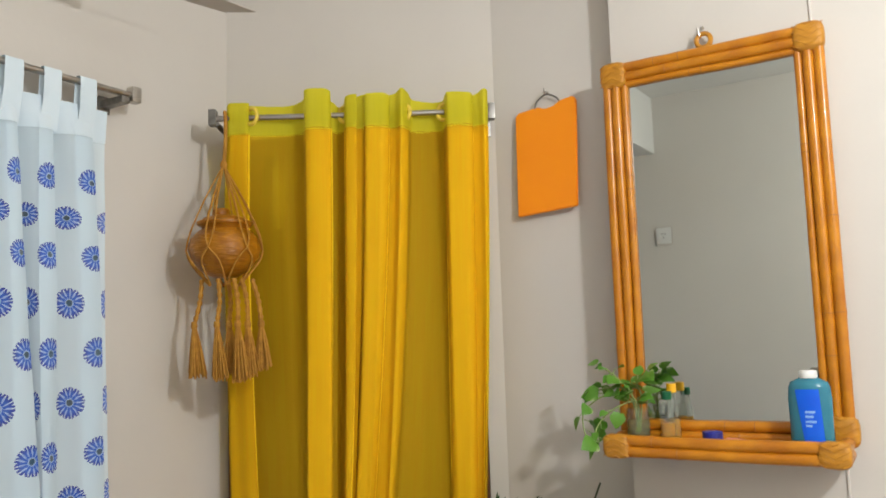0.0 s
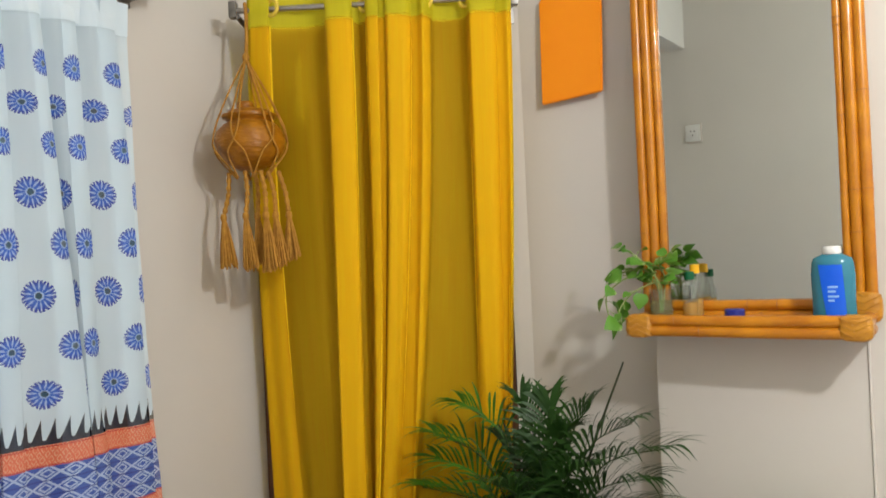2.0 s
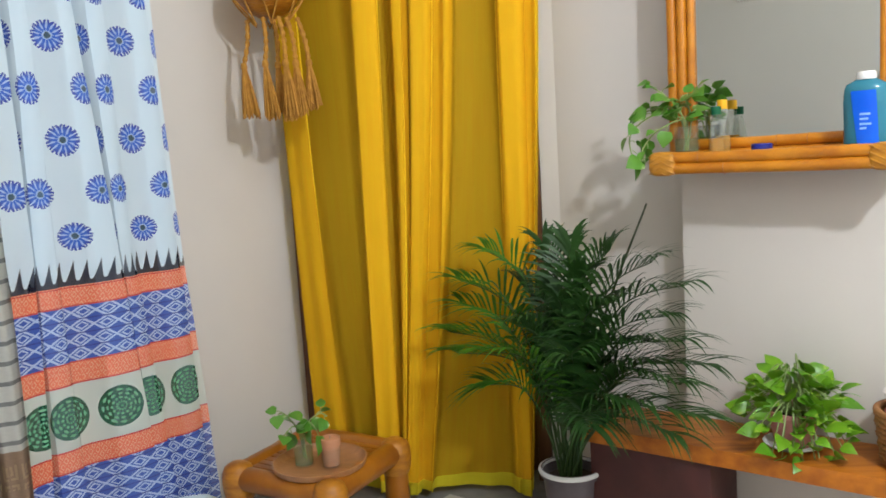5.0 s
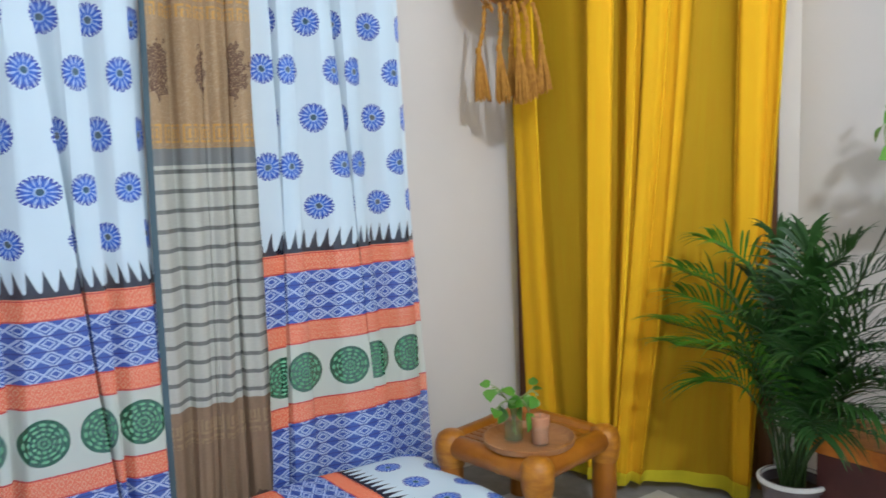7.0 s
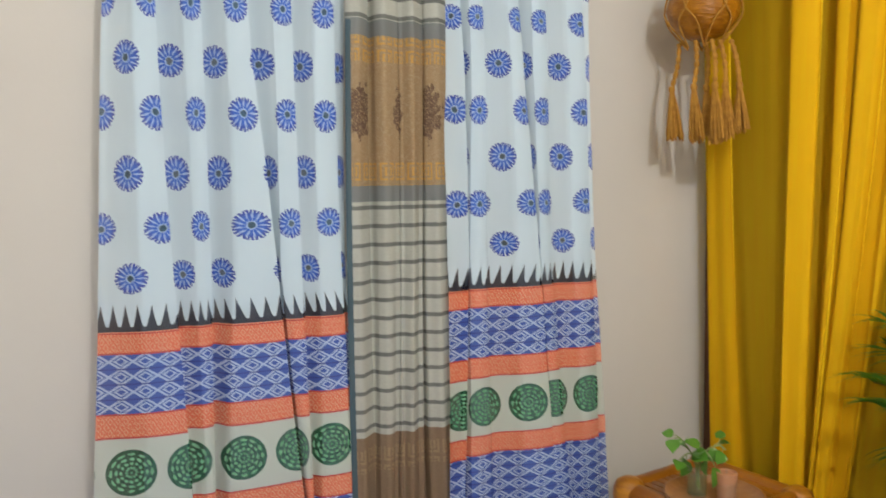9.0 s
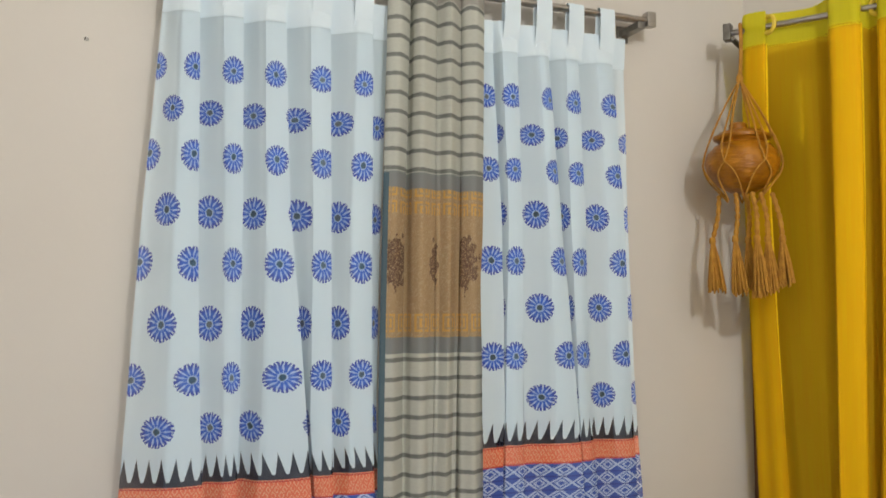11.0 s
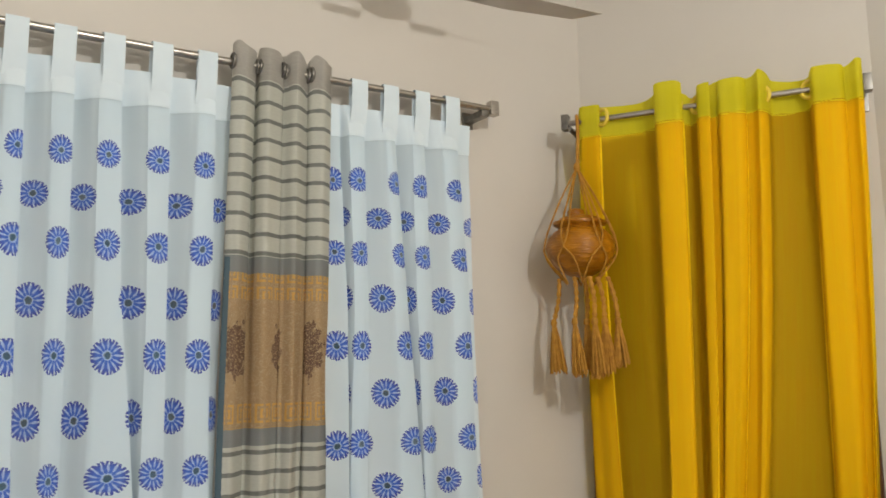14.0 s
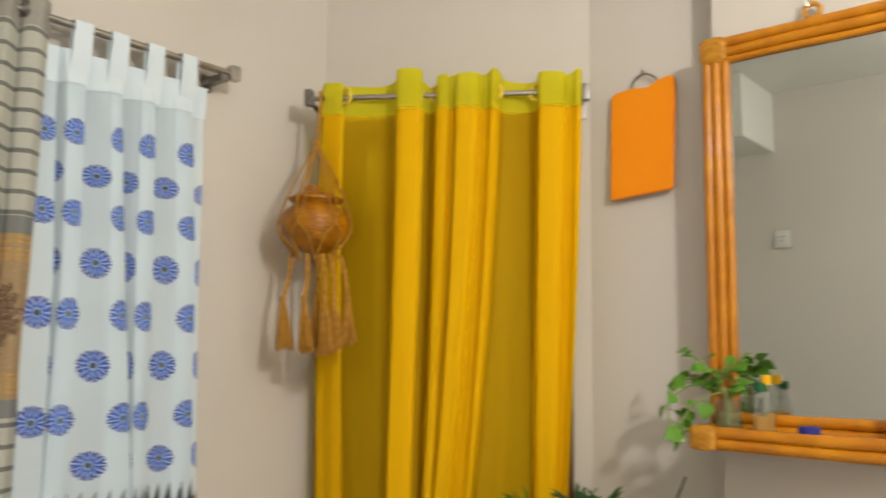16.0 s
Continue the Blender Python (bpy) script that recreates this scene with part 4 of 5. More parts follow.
def cane_mirror():
    z0, z1, s0, s1 = 1.06, 2.190, 0.444, 1.054
    th = thing("cane_mirror", pm(0.74, 0.15, z0), "wall mirror in an orange cane frame with a cane shelf", "mirror")
    o = 0.133
    part("backing", block(pm, s0 + 0.02, s1 - 0.02, 0.103, 0.118, z0 + 0.03, z1 - 0.02), CANE_DARK, th)
    glass = block(pm, s0 + 0.075, s1 - 0.075, 0.119, 0.124, z0 + 0.06, z1 - 0.06)
    part("mirror_glass", glass, MIRROR, th, "clear mirror glass", smooth=False)
    k = 0
    for s in (s0 + 0.014, s0 + 0.041, s1 - 0.014, s1 - 0.041):
        k += 1
        cane(pm(s, o, z0 + 0.05), pm(s, o, z1 - 0.02), 0.0145, th, "cane_upright", k, 2)
    for s in (s0 + 0.066, s1 - 0.066):
        k += 1
        cane(pm(s, o - 0.003, z0 + 0.08), pm(s, o - 0.003, z1 - 0.07), 0.0105, th, "cane_upright", k, 3)
    for z in (z1 - 0.016, z1 - 0.043):
        k += 1
        cane(pm(s0 + 0.03, o, z), pm(s1 - 0.03, o, z), 0.0145, th, "cane_rail", k, 2)
    k += 1
    cane(pm(s0 + 0.06, o - 0.003, z1 - 0.066), pm(s1 - 0.06, o - 0.003, z1 - 0.066), 0.0095, th, "cane_rail", k, 2)
    for z in (z0 + 0.018, z0 + 0.048, z0 + 0.076):
        k += 1
        cane(pm(s0 + 0.03, o, z), pm(s1 - 0.03, o, z), 0.015, th, "cane_rail", k, 2)
    # shelf
    for z in (z0 + 0.016, z0 + 0.044):
        k += 1
        cane(pm(s0 + 0.02, 0.262, z), pm(s1 - 0.02, 0.262, z), 0.0155, th, "shelf_rail", k, 1)
    for s in (s0 + 0.018, s1 - 0.018):
        for z in (z0 + 0.016, z0 + 0.044):
            k += 1
            cane(pm(s, 0.14, z), pm(s, 0.262, z), 0.0155, th, "shelf_rail", k, 1)
    shelf = part("shelf_board", block(pm, s0 + 0.02, s1 - 0.02, 0.14, 0.252, z0 + 0.034, z0 + 0.042), CANE, th)
    for c in ((s0 + 0.035, 0.262, z0 + 0.030), (s1 - 0.035, 0.262, z0 + 0.030)):
        wrap(c, 1 if c[0] < 0.7 else -1, (0.038, 0.021, 0.033), th, 1)
    for c in ((s0 + 0.036, o, z1 - 0.036), (s1 - 0.036, o, z1 - 0.036), (s1 - 0.03, o + 0.004, z0 + 0.07)):
        wrap(c, 1 if c[0] < 0.7 else -1, (0.040, 0.021, 0.040), th, 2)
    part("hanging_loop", torus(pm(0.747, 0.13, z1 + 0.016), (NM.x, NM.y, 0), 0.02, 0.007, 18, 8), CANE_WRAP, th)
    tagged(part("wall_hook", tube(spline([pm(0.742, 0.1, z1 + 0.062), pm(0.742, 0.122, z1 + 0.058), pm(0.738, 0.137, z1 + 0.03), pm(0.735, 0.14, z1 + 0.05)], 10), 0.003, 6), STEEL, None), "bent steel hook that holds the cane mirror", "hook")


cane_mirror()
SHELF_Z = 1.1025


# ---- leaves ----
def leaf_mesh(name, L, W, material, fold=0.22, droop=0.3):
    """A heart-shaped leaf from its stalk along +y, a few dozen triangles."""
    bm = bmesh.new()
    shape = [(0.0, 0.0), (0.10, 0.62), (0.28, 0.98), (0.5, 0.92), (0.72, 0.6), (0.9, 0.22), (1.0, 0.0)]
    mid, rows = [], []
    for t, w in shape:
        zz = -droop * L * t * t
        m_ = bm.verts.new((0, t * L, zz))
        if w > 0:
            back = -0.10 * L if t < 0.15 else 0
            l = bm.verts.new((-w * W, t * L + back, zz + fold * w * W))
            r = bm.verts.new((w * W, t * L + back, zz + fold * w * W))
            rows.append((l, m_, r))
        else:
            rows.append((m_, m_, m_))
    for a, b in zip(rows, rows[1:]):
        for i, j in ((0, 1), (1, 2)):
            vs = []
            for v in (a[i], a[j], b[j], b[i]):
                if v not in vs:
                    vs.append(v)
            if len(vs) > 2:
                bm.faces.new(vs)
    me = bpy.data.meshes.new(name)
    bm.to_mesh(me)
    bm.free()
    me.materials.append(material)
    me.polygons.foreach_set("use_smooth", [True] * len(me.polygons))
    return me


LEAF_A = leaf_mesh("pothos_leaf", 0.05, 0.025, POTHOS)
LEAF_B = leaf_mesh("pothos_leaf_wide", 0.055, 0.031, POTHOS, 0.1, 0.5)
LEAF_C = leaf_mesh("lime_leaf", 0.085, 0.030, POTHOS_LIME, 0.25, 0.35)
LEAF_D = leaf_mesh("lime_leaf_wide", 0.075, 0.034, POTHOS_LIME, 0.12, 0.6)


def leaf(me, at, way, parent, scale=1.0, roll=0.0):
    ob = new("leaf", me)
    ob.parent = parent
    q = Vector(way).to_track_quat("Y", "Z")
    ob.matrix_basis = Matrix.Translation(Vector(at) - BASE[parent.name]) @ q.to_matrix().to_4x4() @ Euler((0, roll, 0)).to_matrix().to_4x4() @ Matrix.Scale(scale, 4)
    return ob


def jar_plant(at, jar_h, jar_r, vines, th_label, leaf_scale, seed, every=2):
    """Cuttings in a glass of water: each vine is a line of points with leaves along it."""
    rnd = random.Random(seed)
    th = thing("jar_plant", at, th_label, "plant")
    at = Vector(at)
    prof = [(0, 0), (jar_r * 0.9, 0), (jar_r, 0.006), (jar_r, jar_h - 0.004), (jar_r * 1.03, jar_h), (jar_r - 0.003, jar_h), (jar_r - 0.004, 0.006), (0, 0.005)]
    jar = part("glass_jar", lathe(at, prof, 28), GLASS, th, "clear glass jar")
    sub("water", lathe(at, [(0, 0.0055), (jar_r - 0.0045, 0.0065), (jar_r - 0.0045, jar_h * 0.62), (0, jar_h * 0.62)], 28), WATER, jar)
    for pts in vines:
        line = spline([at + Vector((rnd.uniform(-0.01, 0.01), rnd.uniform(-0.01, 0.01), 0.02))] + [at + Vector(p) for p in pts], 26)
        st = part("stem", tube(line, 0.0022, 6), VINE, th)
        for i in range(7, 27, every):
            p = line[i]
            d = (line[min(i + 1, 26)] - line[i - 1]).normalized()
            side = Vector((rnd.uniform(-1, 1), rnd.uniform(-1.2, 0.5), rnd.uniform(-0.3, 0.6)))
            way = (d * 0.5 + side).normalized()
            q = p + way * 0.02
            sub("leaf_stalk", tube([p, p.lerp(q, 0.5) + Vector((0, 0, 0.003)), q], 0.0013, 5), VINE, st)
            leaf(rnd.choice((LEAF_A, LEAF_B)), q, way + Vector((0, 0, -0.2)), st, leaf_scale * rnd.uniform(0.42, 0.8), rnd.uniform(-0.9, 0.9))
    return th


def toward(ds, do, dz):
    q = UM * ds + NM * do
    return Vector((q.x, q.y, dz))


jar_plant(pm(0.520, 0.20, SHELF_Z), 0.085, 0.034,
          [[toward(-0.01, 0.01, 0.12), toward(-0.05, 0.02, 0.17), toward(-0.09, 0.03, 0.20)],
           [toward(-0.02, 0.0, 0.11), toward(-0.08, 0.03, 0.12), toward(-0.14, 0.05, 0.07), toward(-0.13, 0.06, 0.0)],
           [toward(0.0, 0.0, 0.10), toward(-0.06, 0.04, 0.08), toward(-0.10, 0.06, 0.03), toward(-0.09, 0.07, -0.01)],
           [toward(0.01, -0.01, 0.11), toward(0.0, 0.0, 0.15), toward(0.02, -0.02, 0.17)],
           [toward(0.0, 0.01, 0.10), toward(-0.05, 0.0, 0.14), toward(-0.12, 0.01, 0.13)]],
          "variegated pothos cuttings trailing from a glass jar on the cane shelf", 1.15, 11)


# ---- things on the shelf ----
def small_bottle(at, h, r, cap, label):
    at = Vector(at)
    th = thing("oil_bottle", at, label, "bottle", "small bottles on the shelf")
    prof = [(0, 0), (r, 0), (r * 1.02, 0.004), (r, h * 0.42), (r * 0.93, h * 0.55), (r * 0.55, h * 0.74), (r * 0.48, h * 0.86), (r * 0.46, h * 0.86), (r * 0.9, h * 0.45), (r * 0.93, 0.003), (0, 0.003)]
    body = part("bottle_body", lathe(at, prof, 20), GLASS, th)
    sub("oil", lathe(at, [(0, 0.0035), (r * 0.91, 0.0035), (r * 0.89, h * 0.36), (0, h * 0.36)], 20), OIL, body)
    part("cap", lathe(at, [(0, h * 0.83), (r * 0.62, h * 0.83), (r * 0.64, h * 0.85), (r * 0.62, h * 0.99), (0, h)], 18), cap, th)


small_bottle(pm(0.606, 0.212, SHELF_Z), 0.132, 0.021, GCAP, "small clear oil bottle with a green cap")
small_bottle(pm(0.605, 0.162, SHELF_Z), 0.150, 0.021, YCAP, "small clear oil bottle with a yellow cap")
tub = thing("small_tub", pm(0.722, 0.21, SHELF_Z), "small round tub with a dark blue lid", "tub")
part("tub_body", lathe(pm(0.722, 0.21, SHELF_Z), [(0, 0), (0.022, 0), (0.024, 0.009), (0, 0.009)], 22), WHITEPLASTIC, tub)
part("lid", lathe(pm(0.722, 0.21, SHELF_Z), [(0, 0.009), (0.0255, 0.009), (0.0258, 0.027), (0.022, 0.029), (0, 0.029)], 22), BLUECAP, tub, "dark blue screw lid")
tube_ob = tagged(part("cream_tube", tube([pm(0.755, 0.20, SHELF_Z + 0.006), pm(0.80, 0.20, SHELF_Z + 0.006)], [0.006, 0.004], 10), PINKCLOTH, None), "small coral cream tube lying on the shelf", "tube")


def soap_bottle():
    c = pm(0.965, 0.212, SHELF_Z)
    th = thing("soap_bottle", c, "teal soap refill bottle with a bright blue label", "bottle")
    ang = math.atan2(UM.y, UM.x)
    bm = bmesh.new()
    prof = [(0, 0), (0.048, 0.0), (0.051, 0.006), (0.050, 0.05), (0.051, 0.11), (0.0515, 0.118), (0.0495, 0.123), (0.0505, 0.130), (0.049, 0.135), (0.049, 0.143), (0.044, 0.156), (0.026, 0.165), (0.021, 0.168), (0, 0.168)]
    lathe((0, 0, 0), prof, 36, bm, (1.0, 0.62))
    bmesh.ops.rotate(bm, verts=bm.verts, cent=(0, 0, 0), matrix=Matrix.Rotation(ang, 3, "Z"))
    bmesh.ops.translate(bm, verts=bm.verts, vec=c)
    part("bottle_body", bm, SOAP, th)
    part("cap", lathe(c, [(0, 0.166), (0.021, 0.166), (0.022, 0.170), (0.021, 0.182), (0.018, 0.185), (0, 0.185)], 22), WHITEPLASTIC, th, "white screw cap")
    lab = bmesh.new()

    def onface(x, z, out):
        a = x / 0.0515
        return c + Vector((UM.x, UM.y, 0)) * (0.0522 + out) * math.sin(a) + Vector((NM.x, NM.y, 0)) * (0.0328 + out) * math.cos(a) + Vector((0, 0, z))
    lab = cloth(lambda x, y: onface(lerp(lerp(-0.030, -0.012, y), lerp(0.026, 0.034, y), x), lerp(0.140, 0.004, y), 0.0006), 14, 10, lambda x, y: (x, y))
    L = part("label", lab, LABEL, th, "bright blue paper label", fix=False)
    for i, (w, z) in enumerate(((0.022, 0.083), (0.018, 0.072), (0.024, 0.060), (0.014, 0.050))):
        sub("print_bar", cloth(lambda x, y: onface(lerp(-0.008, -0.008 + w, x), z + 0.005 * y, 0.0014), 6, 1, lambda x, y: (x, y)), LABEL_PRINT, L, fix=False)


soap_bottle()


# ---- areca palm ----
def palm():
    c = Vector((0.09, 2.455, 0.0))
    th = thing("areca_palm", c, "bushy green areca palm in a grey plastic pot", "plant")
    prof = [(0, 0.0), (0.062, 0.0), (0.066, 0.01), (0.082, 0.185), (0.090, 0.188), (0.092, 0.21), (0.085, 0.212), (0.080, 0.19), (0.074, 0.17), (0, 0.172)]
    pot = part("pot", lathe(c, prof, 32), POTGREY, th, "grey plastic pot")
    sub("rim", torus(c + Vector((0, 0, 0.204)), (0, 0, 1), 0.089, 0.0075, 36, 8), WHITEPLASTIC, pot, "worn white rolled rim")
    sub("soil", lathe(c, [(0, 0.176), (0.04, 0.18), (0.0765, 0.175), (0.0765, 0.170), (0, 0.168)], 20), SOIL, pot)
    rnd = random.Random(21)
    # (along the mirror wall, out from it, height of tip), and 1 for the darker green
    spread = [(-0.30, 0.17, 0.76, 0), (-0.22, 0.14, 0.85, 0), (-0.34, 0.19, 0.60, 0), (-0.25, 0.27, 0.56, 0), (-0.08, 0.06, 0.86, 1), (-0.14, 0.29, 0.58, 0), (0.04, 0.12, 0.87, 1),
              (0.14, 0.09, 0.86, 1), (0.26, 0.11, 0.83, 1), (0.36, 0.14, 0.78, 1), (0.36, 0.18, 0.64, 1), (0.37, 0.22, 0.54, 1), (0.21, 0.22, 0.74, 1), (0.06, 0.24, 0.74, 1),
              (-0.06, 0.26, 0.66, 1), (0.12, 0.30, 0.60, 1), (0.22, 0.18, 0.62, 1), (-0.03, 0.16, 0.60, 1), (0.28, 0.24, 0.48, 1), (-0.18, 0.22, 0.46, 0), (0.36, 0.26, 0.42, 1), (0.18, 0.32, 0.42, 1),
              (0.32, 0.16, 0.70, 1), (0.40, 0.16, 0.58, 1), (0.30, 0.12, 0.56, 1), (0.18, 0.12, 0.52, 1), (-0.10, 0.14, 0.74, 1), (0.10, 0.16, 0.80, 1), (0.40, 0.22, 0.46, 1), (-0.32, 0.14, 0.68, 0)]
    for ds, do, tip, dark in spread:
        ds, tip = ds * 1.08, tip + 0.005
        arch = tip * 0.99 + 0.05
        q = UM * ds + NM * (do - 0.1)
        base = c + Vector((rnd.uniform(-0.03, 0.03), rnd.uniform(-0.03, 0.03), 0.17))
        end = c + Vector((q.x, q.y, tip))
        end.y = min(end.y, 2.63)
        mid = base.lerp(end, 0.5)
        mid.z = lerp(base.z, arch, 0.82)
        low = base.lerp(mid, 0.35)
        low.z = lerp(base.z, mid.z, 0.55)
        line = spline([base, low, mid, end], 40)
        stem = part("frond", tube(line, [0.0045 * (1 - 0.8 * i / 40) for i in range(41)], 6), STALK, th)
        bm = bmesh.new()
        lean = rnd.uniform(-0.25, 0.25)
        for n in range(46):
            i = 15 + n * 25 / 46
            t = n / 45
            p = line[int(i)].lerp(line[min(int(i) + 1, 40)], i - int(i))
            d = (line[min(int(i) + 1, 40)] - line[int(i) - 1]).normalized()
            side = d.cross(Vector((0, 0, 1))).normalized()
            up = side.cross(d)
            sg = 1 if n % 2 else -1
            if rnd.random() < 0.06:
                continue
            L = 0.19 * (0.55 + 0.55 * math.sin(math.pi * min(1.0, 0.2 + 0.72 * t))) * rnd.uniform(0.88, 1.1)
            way = (side * sg * (0.95 - 0.5 * t) + d * (0.55 + 0.75 * t) + up * (0.55 + lean * sg + rnd.uniform(-0.09, 0.09))).normalized()
            w = 0.0068 * rnd.uniform(0.8, 1.15)
            if p.y + way.y * L > 2.67:
                way.y = (2.67 - p.y) / L
            across = way.cross(up).normalized() * w
            sag = rnd.uniform(0.35, 0.6)
            prev = None
            for j in range(6):
                u = j / 5
                q2 = p + way * L * u + Vector((0, 0, -sag * L * u ** 2.2))
                ww = across * (0.4 + 1.4 * u if u < 0.4 else max(0.03, 1.6 * (1 - u)))
                keel = Vector((0, 0, 0.002 * (1 - u)))
                cur = [bm.verts.new(q2 - ww + keel), bm.verts.new(q2), bm.verts.new(q2 + ww + keel)]
                if prev:
                    bm.faces.new((prev[0], prev[1], cur[1], cur[0]))
                    bm.faces.new((prev[1], prev[2], cur[2], cur[1]))
                prev = cur
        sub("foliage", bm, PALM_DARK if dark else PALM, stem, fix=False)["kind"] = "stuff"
    q = UM * 0.21 - NM * 0.12
    part("spear", tube(spline([c + Vector((0.01, 0, 0.17)), c + Vector((0.09, -0.03, 0.6)), c + Vector((q.x, q.y, 0.98))], 16), [0.006 - 0.0002 * i for i in range(17)], 6), SPEAR, th, "closed dark new spear")


palm()


# ---- bench by the mirror wall ----
def bench():
    th = thing("bench", pm(1.0, 0.24, 0), "low bench with an orange varnished plank on dark legs", "bench")
    part("plank", block(pm, 0.24, 2.0, 0.125, 0.355, 0.305, 0.352, 0.006), BENCHWOOD, th)
    part("side_panel", block(pm, 0.265, 0.62, 0.14, 0.34, 0.0, 0.304, 0.006), DARKWOOD, th, "dark box leg")
    part("side_panel", block(pm, 1.55, 1.84, 0.16, 0.33, 0.0, 0.304, 0.006), DARKWOOD, th, "dark box leg")


bench()


def bench_plant():
    c = pm(0.80, 0.235, 0.3525)
    th = thing("potted_pothos", c, "lime green leafy plant in a pink pot on a white saucer", "plant")
    part("saucer", lathe(c, [(0, 0), (0.055, 0), (0.075, 0.012), (0.072, 0.014), (0.05, 0.006), (0, 0.006)], 28), WHITEPLASTIC, th, "white plastic saucer")
    pot = part("pot", lathe(c, [(0, 0.007), (0.045, 0.007), (0.062, 0.085), (0.066, 0.087), (0.066, 0.098), (0.060, 0.098), (0.056, 0.08), (0, 0.08)], 28), PINKPOT, th, "pink plastic pot")
    sub("soil", lathe(c, [(0, 0.0805), (0.054, 0.082), (0.03, 0.088), (0, 0.088)], 16), SOIL, pot)
    rnd = random.Random(9)
    for k in range(150):
        a = rnd.uniform(0, 6.28)
        r = 0.118 * rnd.random() ** 0.6
        z = 0.215 - 0.75 * r + rnd.uniform(-0.07, 0.02)
        if k > 122:
            a, r, z = rnd.uniform(3.6, 5.6), rnd.uniform(0.09, 0.15), rnd.uniform(-0.02, 0.09)
        q = c + Vector((r * math.cos(a), r * math.sin(a), z))
        v = q - c
        far = (Vector((q.x, q.y)) - C2).dot(NM)
        if far < 0.135:
            q += Vector((NM.x, NM.y, 0)) * (0.14 - far)
        st = part("stem", tube(spline([c + Vector((0.02 * math.cos(a), 0.02 * math.sin(a), 0.085)), c + Vector((0.5 * r * math.cos(a), 0.5 * r * math.sin(a), max(z, 0.1) + 0.02)), q], 8), 0.0016, 5), VINE, th)
        leaf(rnd.choice((LEAF_C, LEAF_D)), q, Vector((math.cos(a) + rnd.uniform(-0.6, 0.6), math.sin(a) + rnd.uniform(-0.6, 0.6), rnd.uniform(-0.2, 1.6))), st, rnd.uniform(0.42, 0.72), rnd.uniform(-1.2, 1.2))


bench_plant()


def basket():
    c = pm(1.085, 0.235, 0.3525)
    th = thing("wicker_basket", c, "round brown wicker basket with folded cloths on the bench", "basket")
    body = part("basket_wall", lathe(c, [(0, 0.0), (0.068, 0.0), (0.075, 0.01), (0.092, 0.13), (0.088, 0.13), (0.07, 0.012), (0, 0.01)], 30), WICKER, th)
    bm = bmesh.new()
    for i in range(9):
        z = 0.012 + i * 0.0135
        R = lerp(0.077, 0.093, z / 0.13)
        pts = [c + Vector(((R + 0.0025 * math.sin(15 * a + math.pi * (i % 2))) * math.cos(a), (R + 0.0025 * math.sin(15 * a + math.pi * (i % 2))) * math.sin(a), z)) for a in [2 * math.pi * j / 60 for j in range(61)]]
        tube(pts, 0.0055, 6, bm)
    sub("woven_strands", bm, WICKER, body)
    sub("rim", torus(c + Vector((0, 0, 0.133)), (0, 0, 1), 0.091, 0.009, 36, 8), WICKER, body)
    rnd = random.Random(4)
    for k, (dx, dy, m_, lab) in enumerate(((-0.035, -0.02, PINKCLOTH, "crumpled coral cloth"), (0.03, -0.015, WHITECLOTH, "crumpled white cloth"), (0.0, 0.035, ROSECLOTH, "crumpled rose cloth"), (-0.02, 0.03, WHITECLOTH, "crumpled white cloth"))):
        ph = rnd.uniform(0, 6)
        base = c + Vector((dx, dy, 0.118 + 0.01 * k))

        def puff(x, y):
            a, b = x * 2 * math.pi, (y - 0.5) * math.pi
            r = 0.042 * (1 + 0.18 * math.sin(4 * a + ph + 2 * b) + 0.12 * math.sin(7 * a - 3 * b))
            return base + Vector((r * math.cos(a) * math.cos(b), r * math.sin(a) * math.cos(b), 0.75 * r * math.sin(b) + 0.02))
        tagged(part("folded_cloth", cloth(puff, 26, 14, lambda x, y: (x, y)), m_, None), lab + " in the wicker basket", "cloth", "cloths in the basket")


basket()


# ---- bamboo side table ----
TL_, TF_, TR_ = Vector((-0.913, 2.291)), Vector((-0.547, 2.105)), Vector((-0.384, 2.485))
EX_, EY_ = (TF_ - TL_).normalized(), (TR_ - TF_).normalized()
TZ = 0.30


def pt(a, b, z):
    q = TL_ + EX_ * a + EY_ * b
    return Vector((q.x, q.y, z))


